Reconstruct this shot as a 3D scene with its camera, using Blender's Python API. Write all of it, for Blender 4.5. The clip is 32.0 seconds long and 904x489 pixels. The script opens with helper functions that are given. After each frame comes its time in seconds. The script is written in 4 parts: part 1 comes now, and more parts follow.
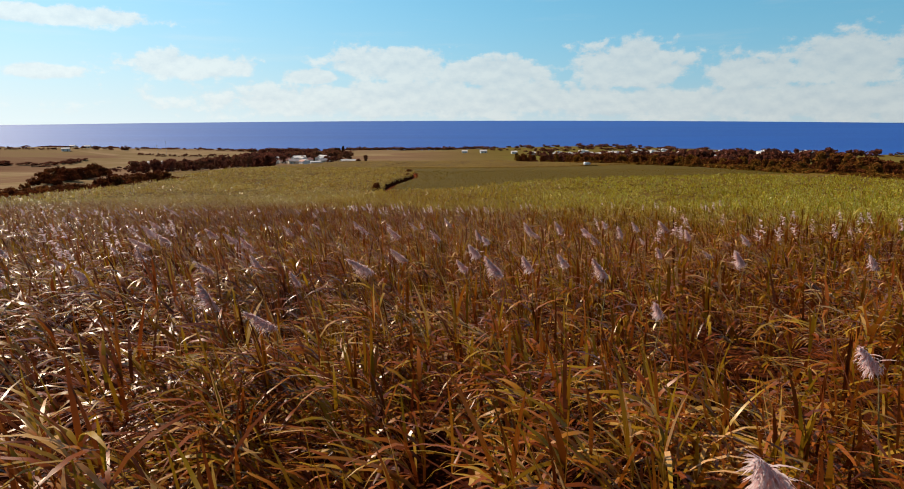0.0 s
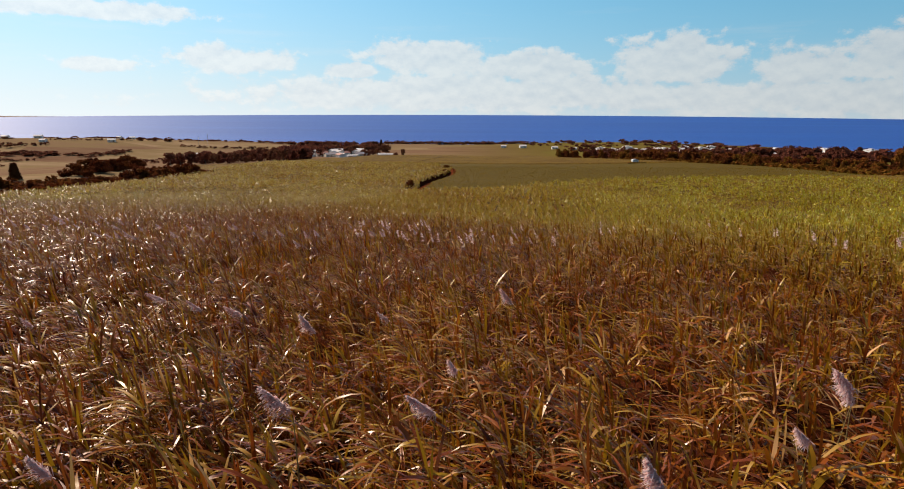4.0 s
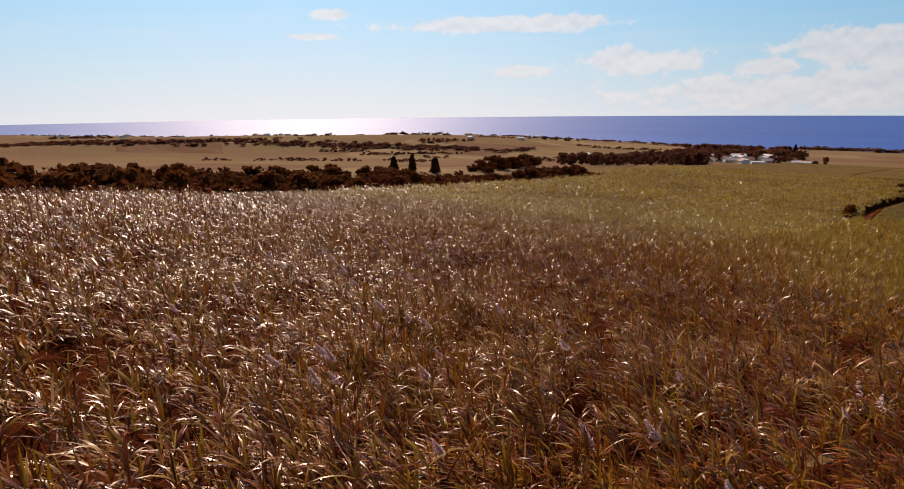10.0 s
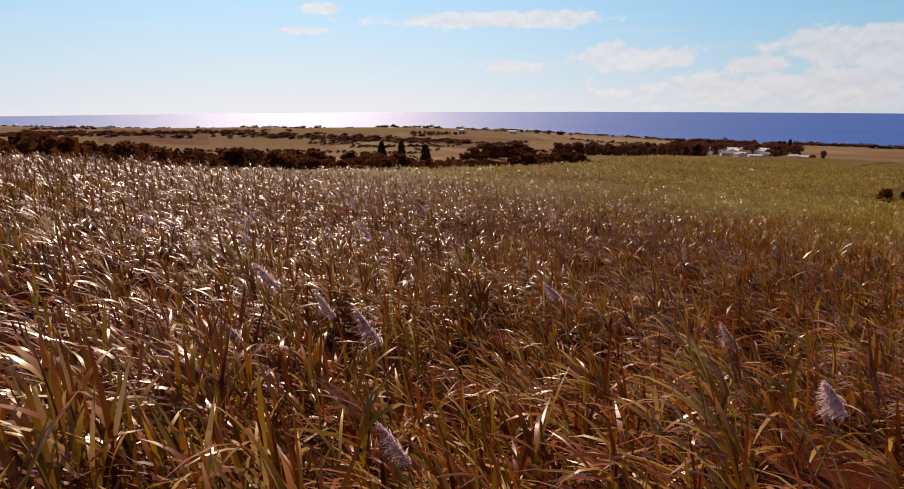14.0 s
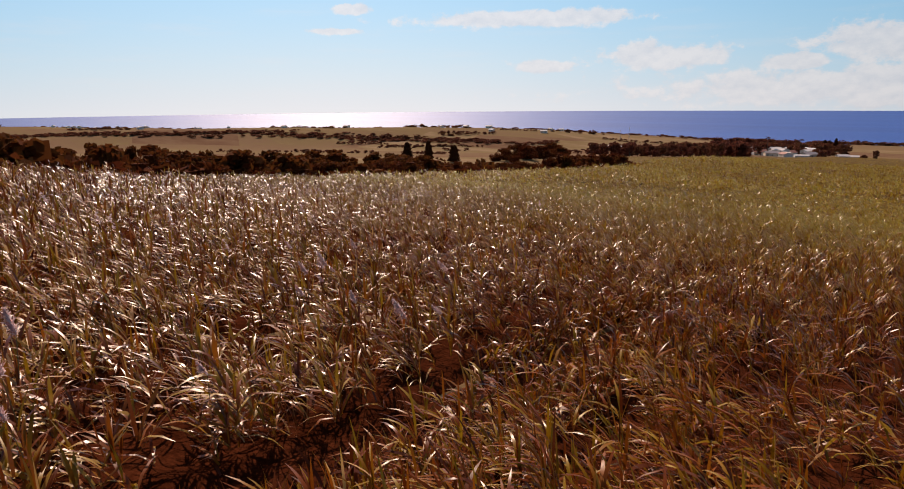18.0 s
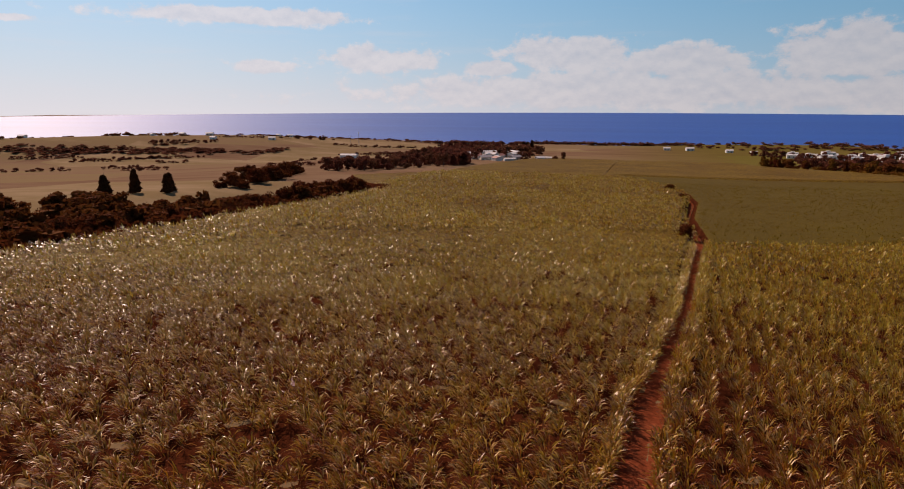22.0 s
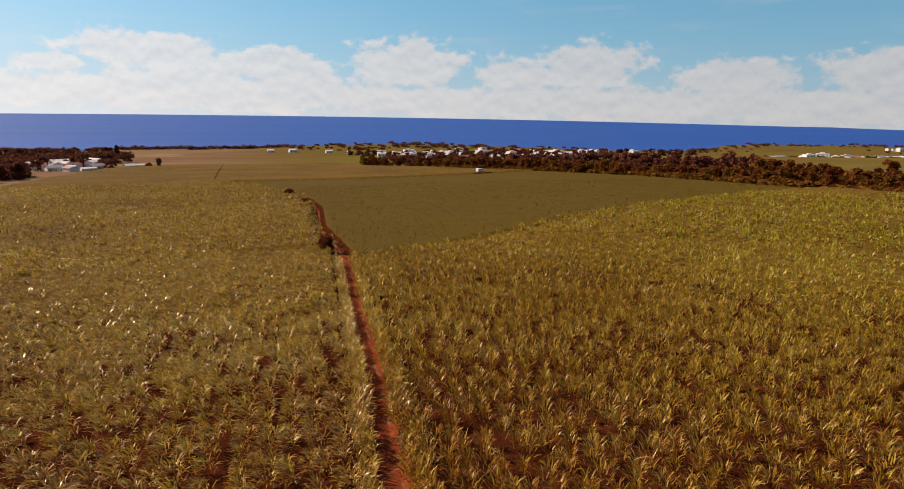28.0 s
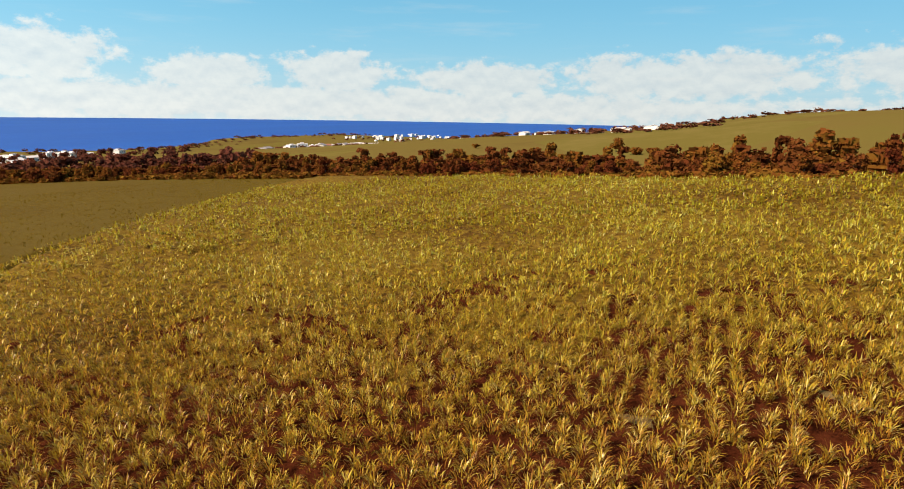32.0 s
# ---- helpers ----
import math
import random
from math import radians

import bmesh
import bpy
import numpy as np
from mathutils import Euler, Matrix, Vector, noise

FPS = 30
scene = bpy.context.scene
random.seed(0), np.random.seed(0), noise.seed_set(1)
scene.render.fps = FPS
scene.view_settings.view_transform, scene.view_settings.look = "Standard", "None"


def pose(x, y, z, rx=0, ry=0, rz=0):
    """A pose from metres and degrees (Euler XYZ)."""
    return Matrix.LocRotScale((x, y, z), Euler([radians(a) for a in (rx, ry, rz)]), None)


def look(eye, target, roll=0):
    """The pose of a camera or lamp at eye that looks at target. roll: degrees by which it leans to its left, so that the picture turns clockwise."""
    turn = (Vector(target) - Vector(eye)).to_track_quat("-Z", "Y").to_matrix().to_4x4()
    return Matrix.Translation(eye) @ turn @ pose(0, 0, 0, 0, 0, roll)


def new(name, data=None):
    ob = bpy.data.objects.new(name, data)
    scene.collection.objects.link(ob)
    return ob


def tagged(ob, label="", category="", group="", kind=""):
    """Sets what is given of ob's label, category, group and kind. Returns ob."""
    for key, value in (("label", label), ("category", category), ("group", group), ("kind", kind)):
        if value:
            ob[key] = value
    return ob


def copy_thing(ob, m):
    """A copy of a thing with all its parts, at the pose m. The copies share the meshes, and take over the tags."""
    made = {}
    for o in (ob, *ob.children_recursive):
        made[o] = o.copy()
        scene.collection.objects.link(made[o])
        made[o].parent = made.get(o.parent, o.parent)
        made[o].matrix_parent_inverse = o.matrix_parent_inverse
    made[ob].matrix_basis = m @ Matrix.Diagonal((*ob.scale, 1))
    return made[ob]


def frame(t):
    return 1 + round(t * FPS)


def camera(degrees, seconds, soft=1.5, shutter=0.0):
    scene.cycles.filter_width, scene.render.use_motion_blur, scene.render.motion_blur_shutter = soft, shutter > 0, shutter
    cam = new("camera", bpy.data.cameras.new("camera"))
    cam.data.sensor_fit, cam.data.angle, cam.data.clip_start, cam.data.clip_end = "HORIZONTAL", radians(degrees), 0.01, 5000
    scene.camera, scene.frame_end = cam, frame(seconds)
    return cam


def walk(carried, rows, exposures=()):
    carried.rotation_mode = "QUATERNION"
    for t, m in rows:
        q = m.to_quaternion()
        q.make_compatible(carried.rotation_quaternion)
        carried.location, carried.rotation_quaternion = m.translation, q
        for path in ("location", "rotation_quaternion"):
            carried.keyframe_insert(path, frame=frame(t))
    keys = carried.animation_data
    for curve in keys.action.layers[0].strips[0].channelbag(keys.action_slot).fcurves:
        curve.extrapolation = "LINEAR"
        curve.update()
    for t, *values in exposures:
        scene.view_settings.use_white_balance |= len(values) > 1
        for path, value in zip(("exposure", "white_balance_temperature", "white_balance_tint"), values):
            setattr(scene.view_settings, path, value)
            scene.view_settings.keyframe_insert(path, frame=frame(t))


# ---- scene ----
cam = camera(75.18, 32.0, soft=1.0)
PATH = [
    (0.0, pose(-0.55, 22.80, 7.30, 76.94, 0.15, 0.13)),
    (0.5, pose(-0.58, 25.00, 7.11, 77.20, 0.09, 0.13)),
    (1.0, pose(-0.65, 26.86, 6.97, 77.01, 0.04, 0.15)),
    (1.5, pose(-0.70, 28.63, 7.02, 76.87, 0.30, 0.13)),
    (2.0, pose(-0.75, 30.34, 7.01, 76.79, 0.15, 0.21)),
    (2.5, pose(-0.79, 32.07, 6.89, 76.58, -0.00, 0.19)),
    (4.5, pose(-2.01, 42.92, 5.93, 76.20, -0.34, 8.86)),
    (5.0, pose(-2.72, 46.20, 5.52, 76.26, 0.67, 27.04)),
    (5.5, pose(-2.83, 47.85, 5.59, 76.19, 0.80, 37.47)),
    (6.0, pose(-3.16, 49.68, 5.66, 76.14, 0.80, 37.80)),
    (6.5, pose(-3.65, 51.38, 5.82, 76.25, 0.78, 39.03)),
    (7.0, pose(-4.27, 53.01, 5.88, 76.47, 0.68, 39.69)),
    (7.5, pose(-5.09, 54.68, 5.89, 76.66, 0.64, 39.93)),
    (8.0, pose(-6.02, 56.37, 5.84, 76.73, 0.67, 40.15)),
    (8.5, pose(-7.09, 58.08, 5.86, 76.66, 0.67, 40.24)),
    (9.0, pose(-8.05, 59.62, 5.89, 76.60, 0.60, 40.31)),
    (9.5, pose(-8.99, 60.99, 5.87, 76.61, 0.64, 40.40)),
    (10.0, pose(-10.09, 62.49, 5.87, 76.62, 0.59, 40.45)),
    (10.5, pose(-11.18, 63.88, 5.49, 76.68, 0.55, 40.32)),
    (11.0, pose(-12.23, 65.12, 4.87, 76.55, 0.51, 40.18)),
    (11.5, pose(-13.38, 66.47, 4.17, 76.55, 0.44, 40.16)),
    (12.0, pose(-14.53, 67.84, 3.54, 76.41, 0.37, 40.11)),
    (12.5, pose(-15.66, 69.13, 2.76, 76.34, 0.35, 39.91)),
    (13.0, pose(-16.78, 70.31, 1.98, 76.26, 0.33, 39.85)),
    (13.5, pose(-18.02, 71.58, 1.16, 76.10, 0.21, 39.67)),
    (14.0, pose(-19.18, 72.99, 0.61, 76.19, 0.18, 39.65)),
    (14.5, pose(-20.43, 74.50, 0.39, 76.30, 0.25, 39.74)),
    (16.5, pose(-25.02, 79.86, -0.60, 76.39, 0.43, 40.90)),
    (17.0, pose(-26.53, 81.48, -0.51, 76.28, 0.43, 41.22)),
    (17.5, pose(-28.09, 83.14, -0.52, 76.16, 0.54, 41.58)),
    (18.0, pose(-29.60, 84.80, -0.02, 76.17, 0.47, 42.41)),
    (18.5, pose(-30.97, 86.39, 0.84, 76.37, 0.50, 43.03)),
    (19.0, pose(-32.31, 88.04, 1.76, 76.44, 0.48, 43.69)),
    (19.5, pose(-33.58, 89.70, 2.79, 76.47, 0.58, 40.89)),
    (20.0, pose(-34.55, 91.16, 3.78, 76.42, 0.63, 35.84)),
    (20.5, pose(-35.66, 92.87, 4.74, 76.32, 0.54, 31.15)),
    (21.0, pose(-36.75, 94.60, 5.59, 76.23, 0.47, 29.58)),
    (21.5, pose(-37.80, 96.25, 6.41, 76.20, 0.34, 28.37)),
    (22.0, pose(-38.71, 97.86, 7.12, 76.17, 0.10, 16.84)),
    (22.5, pose(-39.52, 99.51, 7.74, 76.24, -0.30, -2.85)),
    (23.0, pose(-40.29, 101.55, 8.03, 76.40, -0.56, -10.42)),
    (23.5, pose(-40.86, 103.19, 8.50, 76.44, -0.53, -10.46)),
    (24.0, pose(-41.23, 104.90, 8.55, 76.41, -0.43, -10.58)),
    (24.5, pose(-41.61, 106.54, 8.31, 76.46, -0.46, -12.10)),
    (26.5, pose(-42.45, 113.02, 6.82, 76.53, -0.64, -13.30)),
    (27.0, pose(-42.28, 114.77, 6.54, 76.60, -0.77, -13.70)),
    (27.5, pose(-42.04, 116.51, 6.11, 76.62, -0.85, -14.14)),
    (28.0, pose(-41.83, 118.26, 5.70, 76.73, -1.05, -20.23)),
    (28.5, pose(-41.65, 119.84, 5.50, 77.19, -1.40, -45.93)),
    (29.0, pose(-41.24, 121.49, 5.44, 77.27, -1.39, -58.84)),
    (29.5, pose(-40.68, 123.11, 5.48, 77.22, -1.29, -58.94)),
    (30.0, pose(-39.92, 124.69, 5.52, 77.12, -1.22, -58.93)),
    (30.5, pose(-38.96, 126.07, 5.68, 77.01, -1.00, -58.91)),
    (31.0, pose(-37.95, 127.27, 5.96, 77.08, -1.05, -60.04)),
    (31.5, pose(-36.80, 128.47, 6.14, 77.05, -1.01, -60.33)),
    (32.0, pose(-35.81, 129.53, 6.40, 77.07, -1.03, -66.73)),
]
walk(cam, PATH, exposures=[(0, 0.22, 6700, 9), (4.3, 0.22, 6850, 15), (5.2, 0.18, 7050, 22), (6.5, 0.04, 7100, 23), (17.5, 0.0, 7100, 23), (19.5, -0.08, 7100, 26), (22.0, -0.2, 7150, 29), (22.8, 0.5, 7300, 16), (27.5, 0.5, 7300, 16), (28.0, 0.2, 7300, 22), (28.6, 0.6, 7200, 14), (29.2, 0.74, 7200, 13), (32, 0.74, 7200, 13)])

# ---- sun, sky and clouds ----
SUN_AZ = 54.0      # degrees to the left of north (+y)
SUN_EL = 39.0
a, e = radians(SUN_AZ), radians(SUN_EL)
SUN_DIR = Vector((-math.sin(a) * math.cos(e), math.cos(a) * math.cos(e), math.sin(e)))
sun = new("sun", bpy.data.lights.new("sun", "SUN"))
sun.data.energy, sun.data.angle, sun.data.color = 5.0, radians(0.6), (1.0, 0.88, 0.72)
sun.matrix_world = look(SUN_DIR * 400, (0, 0, 0))


class Nodes:
    """Short hand for building a node tree."""

    def __init__(self, tree):
        self.tree = tree
        tree.nodes.clear()

    def add(self, kind, **inputs):
        n = self.tree.nodes.new(kind)
        for k, v in inputs.items():
            self.plug(n, k, v)
        return n

    def plug(self, n, key, v):
        sock = n.inputs[int(key[1:])] if key[0] == "i" and key[1:].isdigit() else n.inputs[key.replace("_", " ")]
        if isinstance(v, bpy.types.NodeSocket):
            self.tree.links.new(v, sock)
        elif isinstance(v, bpy.types.Node):
            self.tree.links.new(v.outputs[0], sock)
        else:
            sock.default_value = v

    def math(self, op, a, b=0.0, c=0.0, clamp=False):
        n = self.add("ShaderNodeMath", i0=a, i1=b, i2=c)
        n.operation, n.use_clamp = op, clamp
        return n.outputs[0]

    def smooth(self, v, low, high):
        n = self.add("ShaderNodeMapRange", Value=v)
        n.interpolation_type = "SMOOTHSTEP"
        n.inputs["From Min"].default_value, n.inputs["From Max"].default_value = low, high
        return n.outputs[0]

    def noise(self, vec, scale, detail=4.0, rough=0.55, out=0):
        n = self.add("ShaderNodeTexNoise", Scale=scale, Detail=detail, Roughness=rough)
        if vec is not None:
            self.plug(n, "Vector", vec)
        return n.outputs[out]

    def ramp(self, fac, *stops):
        n = self.add("ShaderNodeValToRGB", Fac=fac)
        el = n.color_ramp.elements
        while len(el) < len(stops):
            el.new(0.5)
        for s, (p, c) in zip(el, stops):
            s.position, s.color = p, (*c, 1) if len(c) == 3 else c
        return n.outputs[0]

    def mix(self, fac, a, b, blend="MIX"):
        n = self.add("ShaderNodeMix")
        n.data_type, n.blend_type = "RGBA", blend
        for i, v in ((0, fac), (6, a), (7, b)):
            if isinstance(v, (bpy.types.NodeSocket, bpy.types.Node)):
                self.tree.links.new(v if isinstance(v, bpy.types.NodeSocket) else v.outputs[0], n.inputs[i])
            else:
                n.inputs[i].default_value = v if i == 0 else (*v, 1)
        return n.outputs[2]


world = bpy.data.worlds.new("sky")
scene.world = world
world.use_nodes = True
w = Nodes(world.node_tree)
sky = w.add("ShaderNodeTexSky")
sky.sky_type, sky.sun_disc = "NISHITA", False
sky.sun_elevation, sky.sun_rotation = radians(SUN_EL), radians(-SUN_AZ)
sky.air_density, sky.dust_density, sky.ozone_density = 1.0, 0.8, 2.0
coord = w.add("ShaderNodeTexCoord").outputs["Generated"]
sep = w.add("ShaderNodeSeparateXYZ", Vector=coord)
az = w.math("MULTIPLY", w.math("ARCTAN2", w.math("MULTIPLY", sep.outputs[0], -1.0), sep.outputs[1]), 57.2958)
el = w.math("ADD", w.math("MULTIPLY", w.math("ARCSINE", sep.outputs[2]), 57.2958), 1.2)
flat = w.add("ShaderNodeCombineXYZ", X=w.math("MULTIPLY", az, 0.2), Y=w.math("MULTIPLY", el, 0.30), Z=3.7)
puff = w.noise(flat, 2.6, 7.0, 0.62)
wisp = w.noise(w.add("ShaderNodeCombineXYZ", X=w.math("MULTIPLY", az, 0.06), Y=w.math("MULTIPLY", el, 0.5), Z=9.1), 1.5, 6.0, 0.6)
# cloud heaps: azimuth, elevation over the sea, half width, half height
HEAPS = [(-45, 1.6, 62, 1.7), (2, 2.0, 24, 1.9), (35.5, 8.3, 11.5, 0.75), (51.5, 9.2, 2.2, 0.45), (53, 7.3, 2.6, 0.32), (23.5, 4.9, 6.0, 1.2), (34, 4.1, 2.6, 0.6), (6, 5.2, 6.5, 1.7), (13, 4.0, 3, 0.8),
         (-3, 4.3, 6, 1.6), (-16, 4.8, 5.5, 2.3), (-26, 4.0, 4, 1.8), (-33, 4.8, 5, 2.2), (-45, 3.8, 5, 1.8), (-56, 4.2, 5, 2.1),
         (-70, 3.8, 8, 1.7), (-88, 4.2, 12, 2.2), (-110, 5, 14, 2.4)]
heap = None
for ca, ce, ha, he in HEAPS:
    dx = w.math("DIVIDE", w.math("SUBTRACT", az, ca), ha)
    dy = w.math("DIVIDE", w.math("SUBTRACT", el, ce), he)
    d2 = w.math("ADD", w.math("MULTIPLY", dx, dx), w.math("MULTIPLY", dy, dy))
    g = w.math("EXPONENT", w.math("MULTIPLY", d2, -0.8))
    heap = g if heap is None else w.math("MAXIMUM", heap, g)
field = w.math("ADD", heap, w.math("MULTIPLY", w.math("SUBTRACT", puff, 0.5), 1.5))
cover = w.smooth(field, 0.34, 0.66)
up = w.math("GREATER_THAN", el, 0.0)
cover = w.math("MULTIPLY", w.math("MULTIPLY", cover, 0.78), up)
thin = w.smooth(wisp, 0.52, 0.78)
# haze over the sea, thickest under the sun
haze = w.math("EXPONENT", w.math("MULTIPLY", w.math("MAXIMUM", el, 0.0), -0.20))
near_sun = w.math("EXPONENT", w.math("MULTIPLY", w.math("POWER", w.math("DIVIDE", w.math("SUBTRACT", az, SUN_AZ), 46.0), 2.0), -1.0))
glow = w.math("MULTIPLY", near_sun, w.math("EXPONENT", w.math("MULTIPLY", w.math("MAXIMUM", el, 0.0), -0.10)))
# the blue of the lower sky passes into the plain sky overhead
low_sky = w.math("EXPONENT", w.math("MULTIPLY", w.math("POWER", w.math("DIVIDE", el, 26.0), 2.0), -1.0))
blue = w.mix(w.math("MULTIPLY", low_sky, 0.72), w.mix(low_sky, sky.outputs[0], w.mix(1.0, sky.outputs[0], (0.46, 1.0, 1.34), "MULTIPLY")), (1.5, 7.2, 11.2))
col = w.mix(w.math("MULTIPLY", haze, 0.85), blue, (7.6, 9.1, 9.8))
col = w.mix(w.math("MULTIPLY", glow, 0.82), col, (9.0, 9.9, 10.2))
col = w.mix(w.math("MULTIPLY", thin, 0.18), col, (8.6, 9.2, 9.4))
shade = w.noise(w.add("ShaderNodeCombineXYZ", X=w.math("MULTIPLY", az, 0.2), Y=w.math("ADD", w.math("MULTIPLY", el, 0.30), 0.16), Z=3.7), 2.6, 7.0, 0.62)
lit = w.math("ADD", w.math("MULTIPLY", w.math("SUBTRACT", puff, shade), 2.4), 0.66, 0.0, True)
white = w.mix(lit, (7.0, 8.1, 8.9), (8.9, 9.7, 9.9))
col = w.mix(cover, col, white)
# brighter towards the sun, dimmer away from it
toward = w.math("EXPONENT", w.math("MULTIPLY", w.math("POWER", w.math("DIVIDE", w.math("SUBTRACT", az, SUN_AZ), 70.0), 2.0), -1.0))
gain = w.math("MULTIPLY", w.math("ADD", w.math("MULTIPLY", toward, 0.64), 0.87), 0.0585)
back = w.add("ShaderNodeBackground", Color=col, Strength=gain)
w.add("ShaderNodeOutputWorld", Surface=back)



# ---- materials ----
def material(name):
    m = bpy.data.materials.new(name)
    m.use_nodes = True
    return m, Nodes(m.node_tree)


def finish(n, color, rough=0.7, bump=None, strength=0.4, dist=0.05, metal=0.0, spec=0.4, translucent=None, sheen=None):
    p = n.add("ShaderNodeBsdfPrincipled", Metallic=metal)
    n.plug(p, "Base Color", color if not isinstance(color, tuple) else (*color, 1))
    n.plug(p, "Roughness", rough)
    n.plug(p, "Specular IOR Level", spec)
    if sheen:
        n.plug(p, "Specular Tint", (*sheen, 1))
    if bump is not None:
        b = n.add("ShaderNodeBump", Height=bump, Strength=strength, Distance=dist)
        n.plug(p, "Normal", b)
    shader = p
    if translucent:
        t = n.add("ShaderNodeBsdfTranslucent")
        n.plug(t, "Color", color if not isinstance(color, tuple) else (*color, 1))
        shader = n.add("ShaderNodeMixShader", i0=translucent, i1=p.outputs[0], i2=t.outputs[0])
    n.add("ShaderNodeOutputMaterial", Surface=shader.outputs[0])


def northward(n, pos, low=106.0, high=195.0):
    """0 over the dry southern cane, 1 over the greener growth further north and east."""
    xyz = n.add("ShaderNodeSeparateXYZ", Vector=pos)
    east = n.math("MULTIPLY", n.math("MAXIMUM", n.math("ADD", xyz.outputs[0], 30.0), 0.0), 1.5)
    return n.smooth(n.math("ADD", xyz.outputs[1], east), low, high)


def position(n):
    return n.add("ShaderNodeNewGeometry").outputs["Position"]


def leaf_material(name, stops, north=None, patches=0.03, rough=0.33, translucent=0.28, spread=0.85, dry=(0.20, 0.06, 0.015), spec=0.42, reach=(106.0, 195.0), dull=0.35):
    m, n = material(name)
    geo = n.add("ShaderNodeNewGeometry")
    r = geo.outputs["Random Per Island"]
    big = n.noise(geo.outputs["Position"], patches, 3.0)
    f = n.math("ADD", n.math("MULTIPLY", r, spread), n.math("MULTIPLY", n.math("SUBTRACT", big, 0.5), 0.6))
    clump = n.noise(geo.outputs["Position"], 0.75, 2.0)
    f = n.math("ADD", f, n.math("MULTIPLY", n.math("SUBTRACT", clump, 0.5), 0.8))
    f = n.math("ADD", f, (1 - spread) / 2, 0.0, True)
    c = n.ramp(f, *stops)
    if north:     # greener growth further north
        far = northward(n, geo.outputs["Position"], *reach)
        c = n.mix(far, c, n.ramp(f, *north))
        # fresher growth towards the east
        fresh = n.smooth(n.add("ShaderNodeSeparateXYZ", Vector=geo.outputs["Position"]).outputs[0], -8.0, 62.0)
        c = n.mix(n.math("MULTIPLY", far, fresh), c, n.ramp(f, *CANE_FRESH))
        spec = n.math("SUBTRACT", spec, n.math("MULTIPLY", far, spec * dull))
    streak = n.noise(geo.outputs["Position"], 9.0, 2.0)
    c = n.mix(n.math("MULTIPLY", streak, 0.16), c, dry)
    gust = n.smooth(n.noise(geo.outputs["Position"], 0.10, 2.0), 0.38, 0.66)      # laid flat and shiny in patches
    spec = n.math("MULTIPLY", spec, n.math("ADD", n.math("MULTIPLY", gust, 0.95), 0.45))
    finish(n, c, rough, None, spec=spec, translucent=translucent, sheen=(1.0, 0.88, 0.80))
    return m


def mottled(name, dark, light, scale, rough=0.8, bump=0.5, dist=0.05, scale2=None, spec=0.3):
    m, n = material(name)
    pos = position(n)
    a1 = n.noise(pos, scale, 5.0)
    a2 = n.noise(pos, scale2 or scale * 7, 4.0)
    f = n.math("ADD", n.math("MULTIPLY", a1, 0.6), n.math("MULTIPLY", a2, 0.5))
    c = n.ramp(f, (0.35, dark), (0.75, light))
    finish(n, c, rough, a2, bump, dist, spec=spec)
    return m


M_SOIL = mottled("red_soil", (0.08, 0.017, 0.007), (0.27, 0.066, 0.027), 0.5, 0.9, 0.8, 0.08, spec=0.0)
# dead leaves, coloured near-black for the shade down in the gaps
M_SHADED_LITTER = mottled("shaded_cane_litter", (0.022, 0.005, 0.002), (0.085, 0.022, 0.009), 0.8, 0.9, 0.8, 0.1, spec=0.0)
CANE_WEST = ((0.0, (0.066, 0.009, 0.003)), (0.28, (0.228, 0.048, 0.007)), (0.50, (0.348, 0.098, 0.008)), (0.68, (0.300, 0.144, 0.007)), (0.86, (0.408, 0.231, 0.012)), (1.0, (0.720, 0.395, 0.170)))
CANE_EAST = ((0.0, (0.158, 0.043, 0.010)), (0.28, (0.420, 0.213, 0.024)), (0.55, (0.522, 0.352, 0.036)), (0.78, (0.477, 0.377, 0.036)), (1.0, (0.749, 0.611, 0.197)))
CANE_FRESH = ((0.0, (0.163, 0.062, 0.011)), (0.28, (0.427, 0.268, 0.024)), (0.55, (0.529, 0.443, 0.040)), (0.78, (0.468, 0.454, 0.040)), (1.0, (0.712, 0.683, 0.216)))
CANE_YOUNG = ((0.0, (0.21, 0.118, 0.010)), (0.40, (0.19, 0.126, 0.010)), (1.0, (0.18, 0.132, 0.010)))
WEST_REACH = (102.0, 172.0)      # the western field turns green later
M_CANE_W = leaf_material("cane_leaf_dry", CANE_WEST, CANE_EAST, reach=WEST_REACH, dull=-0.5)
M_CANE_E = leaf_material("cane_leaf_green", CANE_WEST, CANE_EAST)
M_CANE_Y = leaf_material("cane_leaf_young", CANE_YOUNG, rough=0.6, spec=0.05, translucent=0.3)


